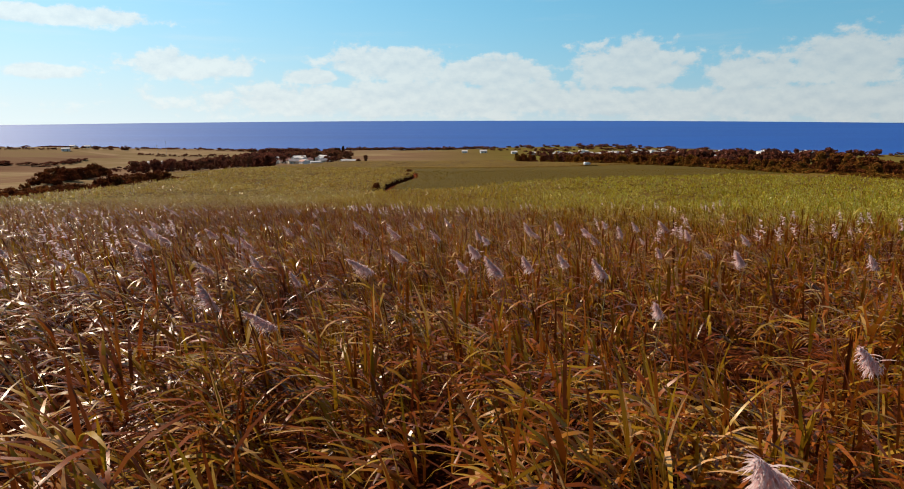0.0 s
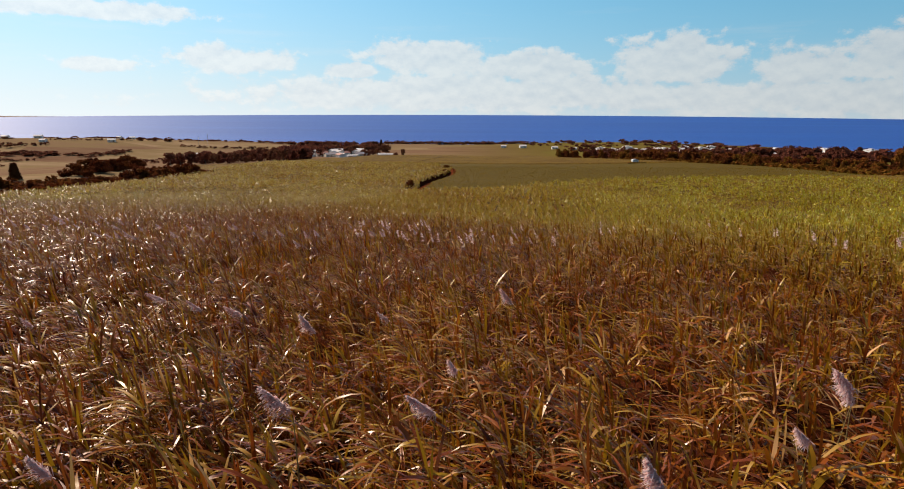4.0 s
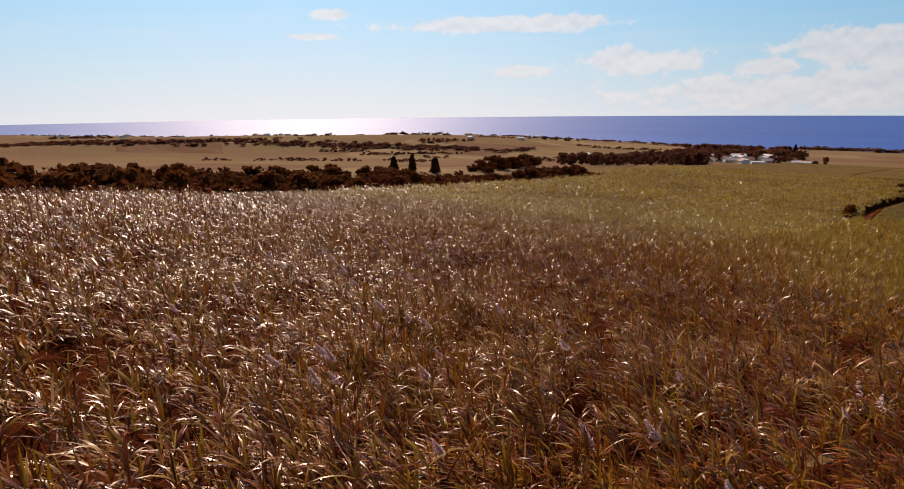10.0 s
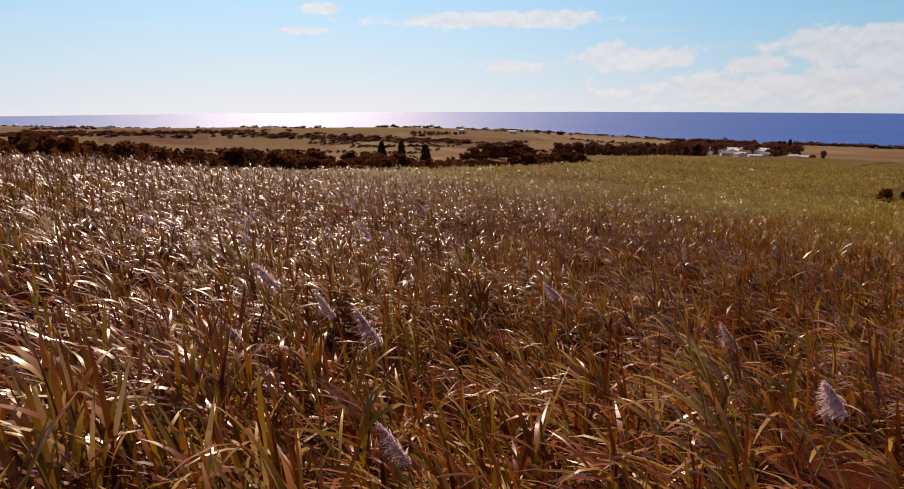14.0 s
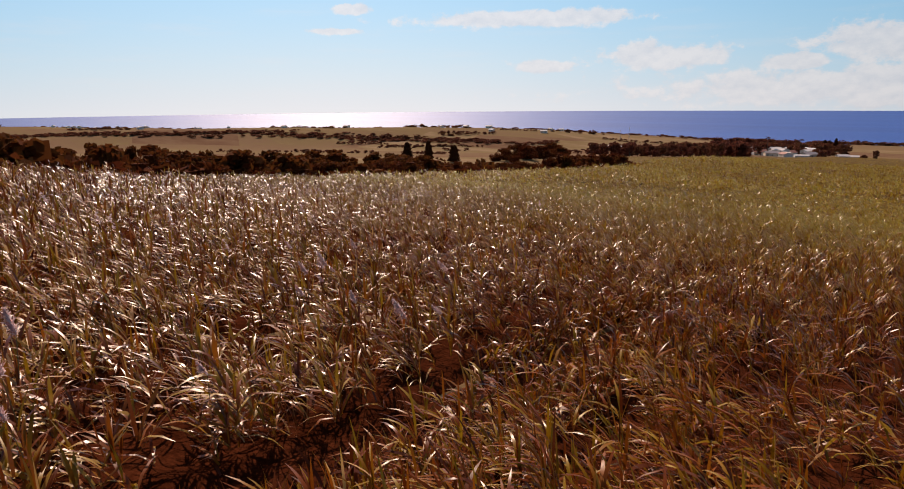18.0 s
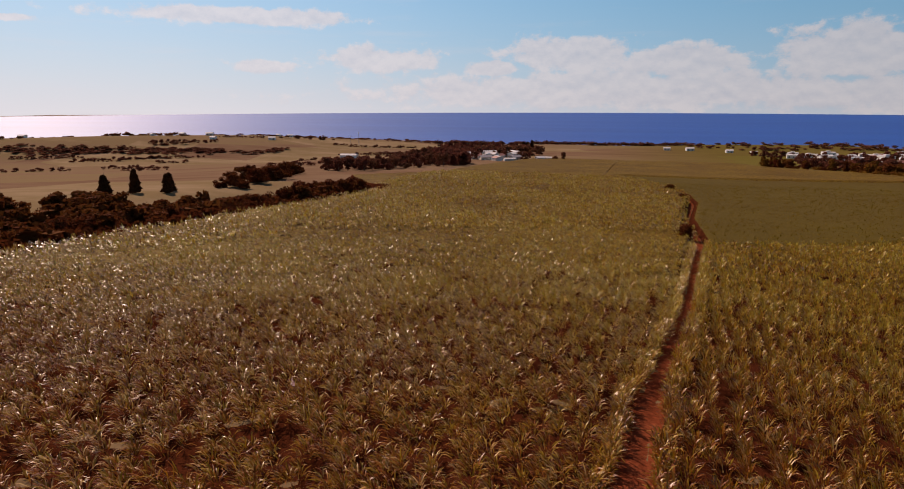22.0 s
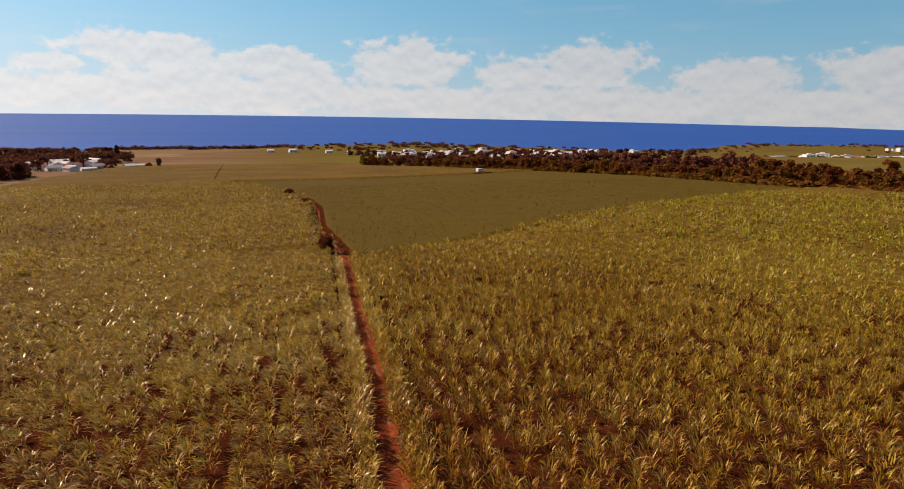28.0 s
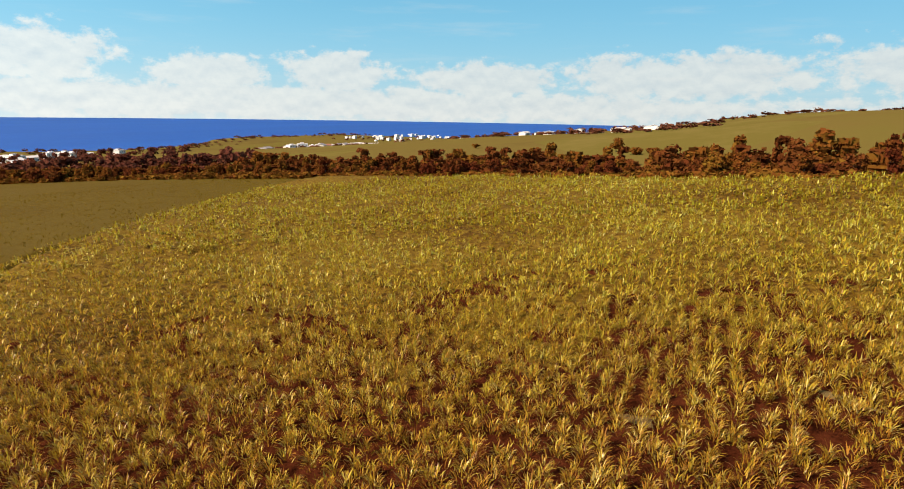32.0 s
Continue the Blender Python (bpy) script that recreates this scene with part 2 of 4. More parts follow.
def thicket(name, stops, scale=1.1, tall=0.5, north=None, reach=(106.0, 195.0)):
    """Dense growth seen from above: lumps, gaps and blades in the relief, and the gaps' shade in the colour."""
    m, n = material(name)
    pos = position(n)
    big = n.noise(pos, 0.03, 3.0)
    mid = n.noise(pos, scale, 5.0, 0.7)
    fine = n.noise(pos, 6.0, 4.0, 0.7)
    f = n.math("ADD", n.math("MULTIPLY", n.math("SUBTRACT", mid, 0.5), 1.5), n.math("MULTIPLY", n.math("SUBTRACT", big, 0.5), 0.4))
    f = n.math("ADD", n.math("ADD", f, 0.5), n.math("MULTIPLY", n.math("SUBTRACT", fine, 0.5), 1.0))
    # low noise, where the relief sinks, takes the dark stop as painted shade
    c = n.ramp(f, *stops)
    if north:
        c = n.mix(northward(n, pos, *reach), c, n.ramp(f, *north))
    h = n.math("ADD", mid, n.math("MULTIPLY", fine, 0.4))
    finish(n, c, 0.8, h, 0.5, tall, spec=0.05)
    return m


# the first stop of each is the shade painted into the gaps
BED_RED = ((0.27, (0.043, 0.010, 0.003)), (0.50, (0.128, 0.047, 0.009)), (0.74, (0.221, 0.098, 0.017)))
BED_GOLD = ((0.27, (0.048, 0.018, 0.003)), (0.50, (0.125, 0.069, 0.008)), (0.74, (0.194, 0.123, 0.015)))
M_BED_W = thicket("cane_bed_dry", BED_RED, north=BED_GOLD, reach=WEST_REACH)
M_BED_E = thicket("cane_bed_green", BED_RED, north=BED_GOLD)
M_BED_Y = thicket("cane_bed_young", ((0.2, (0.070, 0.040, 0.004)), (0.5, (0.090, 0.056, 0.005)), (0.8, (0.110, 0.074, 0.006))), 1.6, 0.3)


def plains_material():
    m, n = material("coastal_plain")
    pos = position(n)
    cell = n.add("ShaderNodeTexVoronoi", Vector=n.add("ShaderNodeMapping", Vector=pos, Scale=(0.0045, 0.0075, 0.0)).outputs[0], Scale=1.0)
    tone = n.add("ShaderNodeSeparateColor", Color=cell.outputs["Color"]).outputs[0]
    f = n.math("ADD", n.math("MULTIPLY", tone, 0.4), n.math("MULTIPLY", n.noise(n.add("ShaderNodeMapping", Vector=pos, Scale=(0.6, 1.6, 0.0)).outputs[0], 0.014, 7.0, 0.7), 0.75))
    c = n.ramp(f, (0.25, (0.135, 0.070, 0.043)), (0.5, (0.200, 0.124, 0.076)), (0.7, (0.200, 0.136, 0.070)), (0.95, (0.33, 0.225, 0.145)))
    east = n.ramp(f, (0.15, (0.09, 0.060, 0.020)), (0.45, (0.130, 0.092, 0.026)), (0.7, (0.125, 0.098, 0.024)), (0.95, (0.17, 0.125, 0.04)))
    c = n.mix(n.smooth(n.add("ShaderNodeSeparateXYZ", Vector=pos).outputs[0], -150.0, 120.0), c, east)
    finish(n, c, 0.9, n.noise(pos, 0.5, 5.0), 0.4, 0.5, spec=0.0)
    return m


M_PLAIN = plains_material()


def sea_material():
    m, n = material("sea_water")
    pos = position(n)
    wave = n.noise(n.add("ShaderNodeMapping", Vector=pos, Scale=(0.02, 0.05, 0.0)).outputs[0], 1.0, 6.0, 0.6)
    band = n.noise(n.add("ShaderNodeMapping", Vector=pos, Scale=(0.0006, 0.004, 0.0)).outputs[0], 1.0, 4.0, 0.6)
    c = n.ramp(band, (0.3, (0.003, 0.048, 0.27)), (0.7, (0.004, 0.068, 0.34)))
    finish(n, c, 0.55, wave, 1.0, 1.8, spec=0.38)
    return m


M_SEA = sea_material()


def crown_material(name, stops, translucent=0.3):
    m, n = material(name)
    geo = n.add("ShaderNodeNewGeometry")
    rnd = n.add("ShaderNodeObjectInfo").outputs["Random"]
    f = n.math("ADD", n.math("MULTIPLY", geo.outputs["Random Per Island"], 0.55), n.math("MULTIPLY", rnd, 0.45))
    c = n.ramp(f, *stops)
    finish(n, c, 0.9, None, spec=0.02, translucent=translucent)
    return m


M_CROWN = crown_material("tree_foliage", ((0.0, (0.09, 0.017, 0.008)), (0.5, (0.12, 0.031, 0.010)), (1.0, (0.15, 0.054, 0.013))))
# far crowns: lighter and mauve, the haze of distance is put into the colour
M_HAZED_WOOD = crown_material("hazed_wood_foliage", ((0.0, (0.12, 0.032, 0.022)), (0.5, (0.15, 0.050, 0.030)), (1.0, (0.17, 0.075, 0.034))))
M_SCRUB = crown_material("scrub_foliage", ((0.0, (0.13, 0.030, 0.009)), (0.5, (0.17, 0.058, 0.012)), (1.0, (0.20, 0.108, 0.015))))
M_CONIFER = crown_material("conifer_foliage", ((0.0, (0.05, 0.014, 0.006)), (1.0, (0.09, 0.035, 0.012))), 0.1)
M_BARK = mottled("bark", (0.05, 0.032, 0.02), (0.16, 0.11, 0.075), 3.0, 0.9, 0.8, 0.04)
M_PLASTER = mottled("white_plaster", (0.66, 0.62, 0.59), (0.82, 0.79, 0.76), 0.3, 0.8, 0.2, 0.01)
M_PALE = mottled("cream_plaster", (0.56, 0.48, 0.40), (0.74, 0.67, 0.58), 0.3, 0.8, 0.2, 0.01)
M_ROOF_W = mottled("pale_sheet_roof", (0.50, 0.45, 0.44), (0.72, 0.66, 0.64), 0.4, 0.7, 0.2, 0.02, spec=0.1)
M_ROOF_R = mottled("rusty_sheet_roof", (0.20, 0.07, 0.045), (0.42, 0.18, 0.13), 0.4, 0.6, 0.3, 0.02)
M_ROOF_G = mottled("grey_sheet_roof", (0.20, 0.17, 0.18), (0.36, 0.32, 0.33), 0.4, 0.6, 0.3, 0.02)
M_GLASS = mottled("dark_window_glass", (0.02, 0.025, 0.03), (0.05, 0.06, 0.07), 0.5, 0.12, 0.0, 0.01, spec=0.6)
M_DOOR = mottled("door_paint", (0.10, 0.055, 0.03), (0.22, 0.12, 0.07), 2.0, 0.6, 0.2, 0.01)
M_STEEL = mottled("galvanised_steel", (0.25, 0.25, 0.26), (0.45, 0.45, 0.46), 1.0, 0.5, 0.1, 0.01)
M_CARPAINT = mottled("white_car_paint", (0.74, 0.74, 0.74), (0.82, 0.82, 0.82), 0.5, 0.3, 0.0, 0.01, spec=0.5)
M_TYRE = mottled("tyre_rubber", (0.015, 0.015, 0.015), (0.04, 0.04, 0.04), 4.0, 0.85, 0.2, 0.01)
M_PLUME, _n = material("cane_plume_silk")
_c = _n.ramp(_n.add("ShaderNodeNewGeometry").outputs["Random Per Island"], (0.0, (0.70, 0.44, 0.42)), (0.5, (0.82, 0.61, 0.59)), (1.0, (0.91, 0.79, 0.77)))
finish(_n, _c, 0.6, None, spec=0.3, translucent=0.55)
M_STALK = mottled("cane_stalk", (0.16, 0.10, 0.035), (0.32, 0.24, 0.09), 3.0, 0.6, 0.2, 0.01)



# ---- the lie of the land ----
def sp(v, width):
    q = np.clip(np.asarray(v, float) / width, -40, 40)
    return width * np.log1p(np.exp(q))


def bell(d, width):
    return np.exp(-(d / width) ** 2)


def west_edge(y):
    return np.interp(y, (-80, 40, 112, 150, 180, 230, 285, 305, 330, 358, 376, 400, 574, 700, 800), (-72, -91, -116, -129, -135, -134, -125, -126, -152, -170, -150, -134, -148, -150, -140))


def east_edge(y):
    return np.interp(y, (-80, 60, 97, 114, 136, 166, 200, 244, 300, 365, 424, 532, 610, 720), (40, 78, 99, 109, 121, 138, 154, 154, 148, 141, 129, 98, 62, 55))


def track_x(y):
    return np.interp(y, (-80, 60, 76, 88, 98, 105, 112, 120, 130, 137, 146, 159, 172, 190, 214, 222, 253, 293, 315, 345, 418, 440),
                     (-16, -33.2, -35.8, -37.7, -38.9, -39.1, -38.8, -38.1, -37.2, -36.4, -34.9, -32.7, -30.8, -28.5, -25.3, -24.6, -24.5, -19.5, -19.8, -22, -43, -50))


def track_half(y):
    """Half the gap between the cane on both sides of the track."""
    return np.interp(y, (60, 78, 104, 128, 150, 214, 222), (0.5, 1.55, 1.6, 1.4, 1.15, 1.15, 0.65))


def lane_y(x):
    """The lane between the tall cane and the young field to the east."""
    return np.interp(x, (-60, -26, 5, 49, 90, 125, 170), (212, 213, 223, 243, 256, 263, 268))


def coast_y(x):
    return 1420 - 0.62 * sp(-np.asarray(x, float) - 330, 80) - 135 * bell(np.asarray(x, float) - 900, 300) + 60 * bell(np.asarray(x, float) - 1950, 500) + 40 * np.sin(np.asarray(x, float) / 170) + 14 * np.sin(np.asarray(x, float) / 47)


CANE = 2.6      # the height of grown cane


def ground_z(x, y):
    x, y = np.asarray(x, float), np.asarray(y, float)
    b = 8.4 - 0.139 * sp(y, 30) + 0.012 * sp(-y, 30) + 0.095 * sp(y - 180, 25) - 0.035 * sp(y - 340, 60) + 0.03 * sp(y - 900, 100)
    b = b + 0.022 * (sp(x - 20, 30) - sp(x - 430, 80)) - 0.040 * sp(x - 430, 80) / (1 + np.exp(-(y - 340) / 110)) - 0.05 * sp(-x - 170, 40)
    b = b + 6.0 * bell(x + 300, 130) * bell(y - 690, 150)
    b = b + 1.3 * bell(y - 18, 30) * bell(x, 90) - 1.5 * bell(x - 12, 38) * bell(y - 148, 32) + 1.3 * bell(x - 55, 40) * bell(y - 226, 26)
    b = b - 0.8 * bell(x + 42, 14) * bell(y - 97, 16) + 0.8 * bell(x + 72, 30) * bell(y - 142, 26)
    b = -84 + sp(b + 84, 6) - CANE
    b = b - 0.06 * sp(x - 1900, 150)
    gw = west_edge(np.minimum(y, 285)) - 36
    b = b - 7.0 * bell(x - gw, 24) / (1 + np.exp((y - 300) / 25)) * (y > -400)
    ge = east_edge(y) + 26
    b = b - 5.0 * bell(x - ge, 18) / (1 + np.exp((y - 480) / 40))
    b = b + 1.2 * np.sin(x / 61 + 1) * np.sin(y / 83) * (1 - bell(x, 260) * bell(y - 120, 320))
    b = b + 34.0 / (1 + np.exp((x + 520) / 120)) * bell(coast_y(x) - y - 190, 260)
    shore = 1 / (1 + np.exp(-(y - coast_y(x)) / 9))
    return b * (1 - shore) + (-112) * shore


def mesh_object(name, verts, faces, mat, parent=None, smooth=True):
    me = bpy.data.meshes.new(name)
    verts, faces = np.asarray(verts, np.float32), np.asarray(faces, np.int32)
    k = faces.shape[1]
    me.vertices.add(len(verts))
    me.vertices.foreach_set("co", verts.ravel())
    me.loops.add(faces.size)
    me.loops.foreach_set("vertex_index", faces.ravel())
    me.polygons.add(len(faces))
    me.polygons.foreach_set("loop_start", np.arange(0, faces.size, k, dtype=np.int32))
    if smooth:
        me.polygons.foreach_set("use_smooth", np.ones(len(faces), bool))
    me.materials.append(mat)
    me.update(calc_edges=True)
    ob = new(name, me)
    ob.parent = parent
    return ob


def sheet(xs, ys, z):
    """Vertices and quads of a height sheet on rows of x and y (2D arrays)."""
    r, c = xs.shape
    v = np.stack([xs, ys, z], -1).reshape(-1, 3)
    i = np.arange(r * c).reshape(r, c)
    f = np.stack([i[:-1, :-1], i[:-1, 1:], i[1:, 1:], i[1:, :-1]], -1).reshape(-1, 4)
    return v, f


def stretched(n, fine, reach):
    """Steps that are fine near 0 and grow outwards to reach."""
    u = np.linspace(-1, 1, n)
    k = 6.0
    s = np.sinh(k * u) / np.sinh(k)
    return fine * n / 2 * u + (reach - fine * n / 2) * s


gx = stretched(260, 2.6, 4780) - 20
gy = stretched(300, 3.2, 4600) + 160
GX, GY = np.meshgrid(gx, gy)
v, f = sheet(GX, GY, ground_z(GX, GY))
ground = tagged(mesh_object("ground", v, f, M_PLAIN), "dry grass and field ground sloping down to the coast", "ground", kind="structure")

ring = bmesh.new()
bmesh.ops.create_circle(ring, cap_ends=True, segments=256, radius=4850)
me = bpy.data.meshes.new("water")
ring.to_mesh(me)
ring.free()
me.materials.append(M_SEA)
sea = tagged(new("water", me), "deep blue open sea reaching the horizon", "sea", kind="structure")
sea.location = (-20, 60, -92)


# ---- value noise for uneven growth ----
_rng = np.random.default_rng(7)
_tab = _rng.random((256, 256))


def grain(x, y, size):
    u, v2 = np.asarray(x) / size, np.asarray(y) / size
    iu, iv = np.floor(u).astype(int), np.floor(v2).astype(int)
    fu, fv = u - iu, v2 - iv
    fu, fv = fu * fu * (3 - 2 * fu), fv * fv * (3 - 2 * fv)
    p = lambda i, j: _tab[(iu + i) % 256, (iv + j) % 256]
    return (p(0, 0) * (1 - fu) + p(1, 0) * fu) * (1 - fv) + (p(0, 1) * (1 - fu) + p(1, 1) * fu) * fv


# ---- track and lane of red soil ----
def strip(name, cx, cy, half, mat, label, lift=0.03, wobble=0.25):
    """A strip of bare soil along a line, lying on the ground, with ruts."""
    cx, cy = np.asarray(cx), np.asarray(cy)
    tx, ty = np.gradient(cx), np.gradient(cy)
    ln = np.hypot(tx, ty)
    nx, ny = ty / ln, -tx / ln
    offs = np.linspace(-1, 1, 13)
    w1 = half * (1 + wobble * (grain(cx * 3, cy * 3, 9.0) - 0.5) * 2)
    xs = cx[:, None] + nx[:, None] * offs * w1[:, None]
    ys = cy[:, None] + ny[:, None] * offs * w1[:, None]
    rut = -0.09 * (bell(np.abs(offs) - 0.42, 0.14))[None, :] + 0.05 * (grain(xs, ys, 0.9) - 0.5)
    v, f = sheet(xs, ys, ground_z(xs, ys) + lift + rut + 0.04)
    return tagged(mesh_object(name, v, f, mat), label, name, kind="structure")


ty_ = np.arange(83, 430, 0.7)
strip("road", track_x(ty_), ty_, track_half(ty_), M_SOIL, "bare red soil farm track between the cane")
# dark strip, over the start of the red track too, for the furrow's shade
fy_ = np.arange(-50, 107.0, 0.7)
strip("road_3", track_x(fy_), fy_, np.interp(fy_, (94, 107), (1.6, 0.35)), M_SHADED_LITTER, "narrow furrow of dead leaves, darkened for shade, between the cane", 0.10)
lx_ = np.arange(-25, 150, 0.8)
strip("road_1", lx_, lane_y(lx_) + 0.8, 1.2, M_SOIL, "narrow red soil lane along the young cane", 0.05)
strip("road_2", np.linspace(-26.0, -24.6, 12), np.linspace(211, 219, 12), 2.6, M_SOIL, "bare red soil at the junction of the tracks", 0.09)


# stretches of the plan that open up before the viewer: x, y, heading in degrees, and where the view of the ground begins
OPEN = ((-0.6, 22.8, 0, 3.5), (-0.8, 27, 0, 3.5), (-0.8, 32, 0, 4.5), (-1.4, 38, 4, 5.5), (-2, 43, 9, 6), (-3, 47, 32, 6), (-4, 53, 40, 7.5), (-8, 60, 40, 9), (-12, 65, 40, 8.5), (-17, 70, 40, 6),
        (-21, 75, 40, 4.5), (-26, 81, 41, 4.5), (-30, 85, 42, 6), (-33, 89, 42, 10), (-36, 94, 31, 15), (-39, 98, 10, 18), (-41, 104, -11, 21), (-42, 114, -14, 21),
        (-41, 120, -45, 21), (-37, 128, -64, 21))


def from_line(x, y):
    """How near a spot of the fields comes to the viewer on the way."""
    x, y = np.asarray(x, float), np.asarray(y, float)
    best = np.full(x.shape, 1e9)
    for px0, py0, a0, reach in OPEN:
        d = np.hypot(x - px0, y - py0)
        turn = (np.degrees(np.arctan2(-(x - px0), y - py0)) - a0 + 180) % 360 - 180
        best = np.where((np.abs(turn) < 50) & (d > reach * 0.75), np.minimum(best, d), best)
    return best


def bed_height(x, y, full):
    """The matted lower growth: knee-high where the leaves above are built one by one, higher where it stands for them."""
    d = from_line(x, y)
    return full * np.clip(0.12 + (d - 50) / 80 * 0.6, 0.12, 0.72)


def shaded_litter(ob, x, y):
    """Dead leaves with shade put into their colour cover the floor where the cane above is built leaf by leaf."""
    ob.data.materials.append(M_SHADED_LITTER)
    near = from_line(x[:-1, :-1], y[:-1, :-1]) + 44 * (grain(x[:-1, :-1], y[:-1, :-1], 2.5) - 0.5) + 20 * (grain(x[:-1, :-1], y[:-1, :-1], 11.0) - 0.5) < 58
    near[:, 0] = near[:, -1] = True      # the flanks along the tracks get the dark colour too, as their shade
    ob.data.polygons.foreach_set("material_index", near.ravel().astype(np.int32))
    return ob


# ---- cane beds: the dense lower growth of each field ----
def bed(name, left, right, ys, cols, height, mat, label, lump=0.5):
    s = np.linspace(0, 1, cols)
    xl, xr = left(ys), right(ys)
    xs = xl[:, None] + (xr - xl)[:, None] * s
    yy = np.repeat(ys[:, None], cols, 1)
    xs = xs + 0.25 * (grain(xs, yy, 1.3) - 0.5)
    h = bed_height(xs, yy, height) + lump * (grain(xs, yy, 1.4) - 0.55) + 0.5 * lump * (grain(xs + 40, yy, 0.7) - 0.5) + 0.8 * lump * (grain(xs, yy + 90, 6.0) - 0.5)
    fall = np.minimum(1, np.minimum(np.arange(cols), np.arange(cols)[::-1]) / 1.0)[None, :]
    fall = fall * np.minimum(1, np.minimum(np.arange(len(ys)), np.arange(len(ys))[::-1]))[:, None]
    v, f = sheet(xs, yy, ground_z(xs, yy) + h * fall - 0.06 * (fall == 0))
    return shaded_litter(tagged(mesh_object(name, v, f, mat), label, "sugarcane", kind="stuff"), xs, yy)


def steps(a0, a1, fine, coarse, mid):
    return np.concatenate([np.arange(a0, mid, fine), np.arange(mid, a1, coarse)])


bed("sugarcane_bed", west_edge, lambda y: track_x(y) - track_half(y), np.concatenate([steps(-60, 430, 1.0, 2.0, 200), np.arange(430, 800, 4.0)]), 100, 2.6, M_BED_W, "dense dry brown sugarcane undergrowth of the tall field")


def patch_bed(low, high, left, right, rows, cols, height, mat, label, lump=0.5):
    """A bed with four free edges: low and high give y for x, left and right give x for y."""
    T2, S2 = np.meshgrid(np.linspace(0, 1, rows), np.linspace(0, 1, cols), indexing="ij")
    y = low(0.0) + (high(0.0) - low(0.0)) * T2
    for _ in range(4):
        x = left(y) + (right(y) - left(y)) * S2
        y = low(x) + (high(x) - low(x)) * T2
    h = bed_height(x, y, height) + lump * (grain(x, y, 1.4) - 0.55) + 0.5 * lump * (grain(x + 40, y, 0.7) - 0.5) + 0.8 * lump * (grain(x, y + 90, 6.0) - 0.5)
    er, ec = np.arange(rows), np.arange(cols)
    fall = np.minimum(1, np.minimum(er, er[::-1]))[:, None] * np.minimum(1, np.minimum(ec, ec[::-1]))[None, :]
    v, f = sheet(x, y, ground_z(x, y) + h * fall - 0.06 * (fall == 0))
    return shaded_litter(tagged(mesh_object("sugarcane_bed", v, f, mat), label, "sugarcane", kind="stuff"), x, y)


patch_bed(lambda x: 0 * x - 50, lambda x: lane_y(x) - 0.5, lambda y: track_x(y) + track_half(y), east_edge, 230, 180, 2.6, M_BED_E,
          "dense yellow-green sugarcane undergrowth beside the track")
patch_bed(lambda x: lane_y(x) + 2.2, lambda x: 428 - 0.03 * x, lambda y: track_x(y) + track_half(y), lambda y: east_edge(y) - 1, 150, 140, 1.3, M_BED_Y,
          "smooth young green sugarcane field beyond the lane", 0.3)
far_y = np.arange(428, 800, 3.0)
bed("sugarcane_bed", lambda y: track_x(y) - 4.0, lambda y: np.minimum(east_edge(y), 128), far_y, 90, 2.3, M_BED_W,
    "pale green-gold sugarcane field on the lower slope", 0.4)



# ---- cane leaves: arching ribbons, thinner on the ground the further they stand from the flight line ----
def ribbons(base, phi, rise, droop, length, width, seg, bow=1.15):
    """Leaves as tapering ribbons: base points, heading, first slope, how far they bow over, length, width."""
    n = len(base)
    u = np.linspace(0, 1, seg + 1)
    ang = rise[:, None] - droop[:, None] * np.append((np.arange(seg) + 0.8) / seg, 1)[None, :] ** bow
    step = length[:, None] / seg
    run = np.concatenate([np.zeros((n, 1)), np.cumsum(np.cos(ang[:, :-1]) * step, 1)], 1)
    lift = np.concatenate([np.zeros((n, 1)), np.cumsum(np.sin(ang[:, :-1]) * step, 1)], 1)
    cx = base[:, 0:1] + run * np.cos(phi)[:, None]
    cy = base[:, 1:2] + run * np.sin(phi)[:, None]
    cz = base[:, 2:3] + lift
    w = width[:, None] * (1 - u[None, :-1] ** 2 * 0.75) * (0.6 + 0.8 * np.minimum(u[None, :-1] * 3, 0.5)) * 0.5
    sx, sy = -np.sin(phi)[:, None] * w, np.cos(phi)[:, None] * w
    tw = (_rng.random((n, 1)) - 0.5) * 0.8 * w
    le = np.stack([cx[:, :-1] + sx, cy[:, :-1] + sy, cz[:, :-1] + tw], -1)
    ri = np.stack([cx[:, :-1] - sx, cy[:, :-1] - sy, cz[:, :-1] - tw], -1)
    tip = np.stack([cx[:, -1], cy[:, -1], cz[:, -1]], -1)[:, None]
    verts = np.concatenate([le, ri, tip], 1)
    m = 2 * seg + 1
    one = []
    for k in range(seg - 1):
        one += [(k, seg + k, seg + k + 1), (k, seg + k + 1, k + 1)]
    one.append((seg - 1, 2 * seg - 1, 2 * seg))
    faces = (np.arange(n)[:, None, None] * m + np.array(one)[None]).reshape(-1, 3)
    return verts.reshape(-1, 3), faces


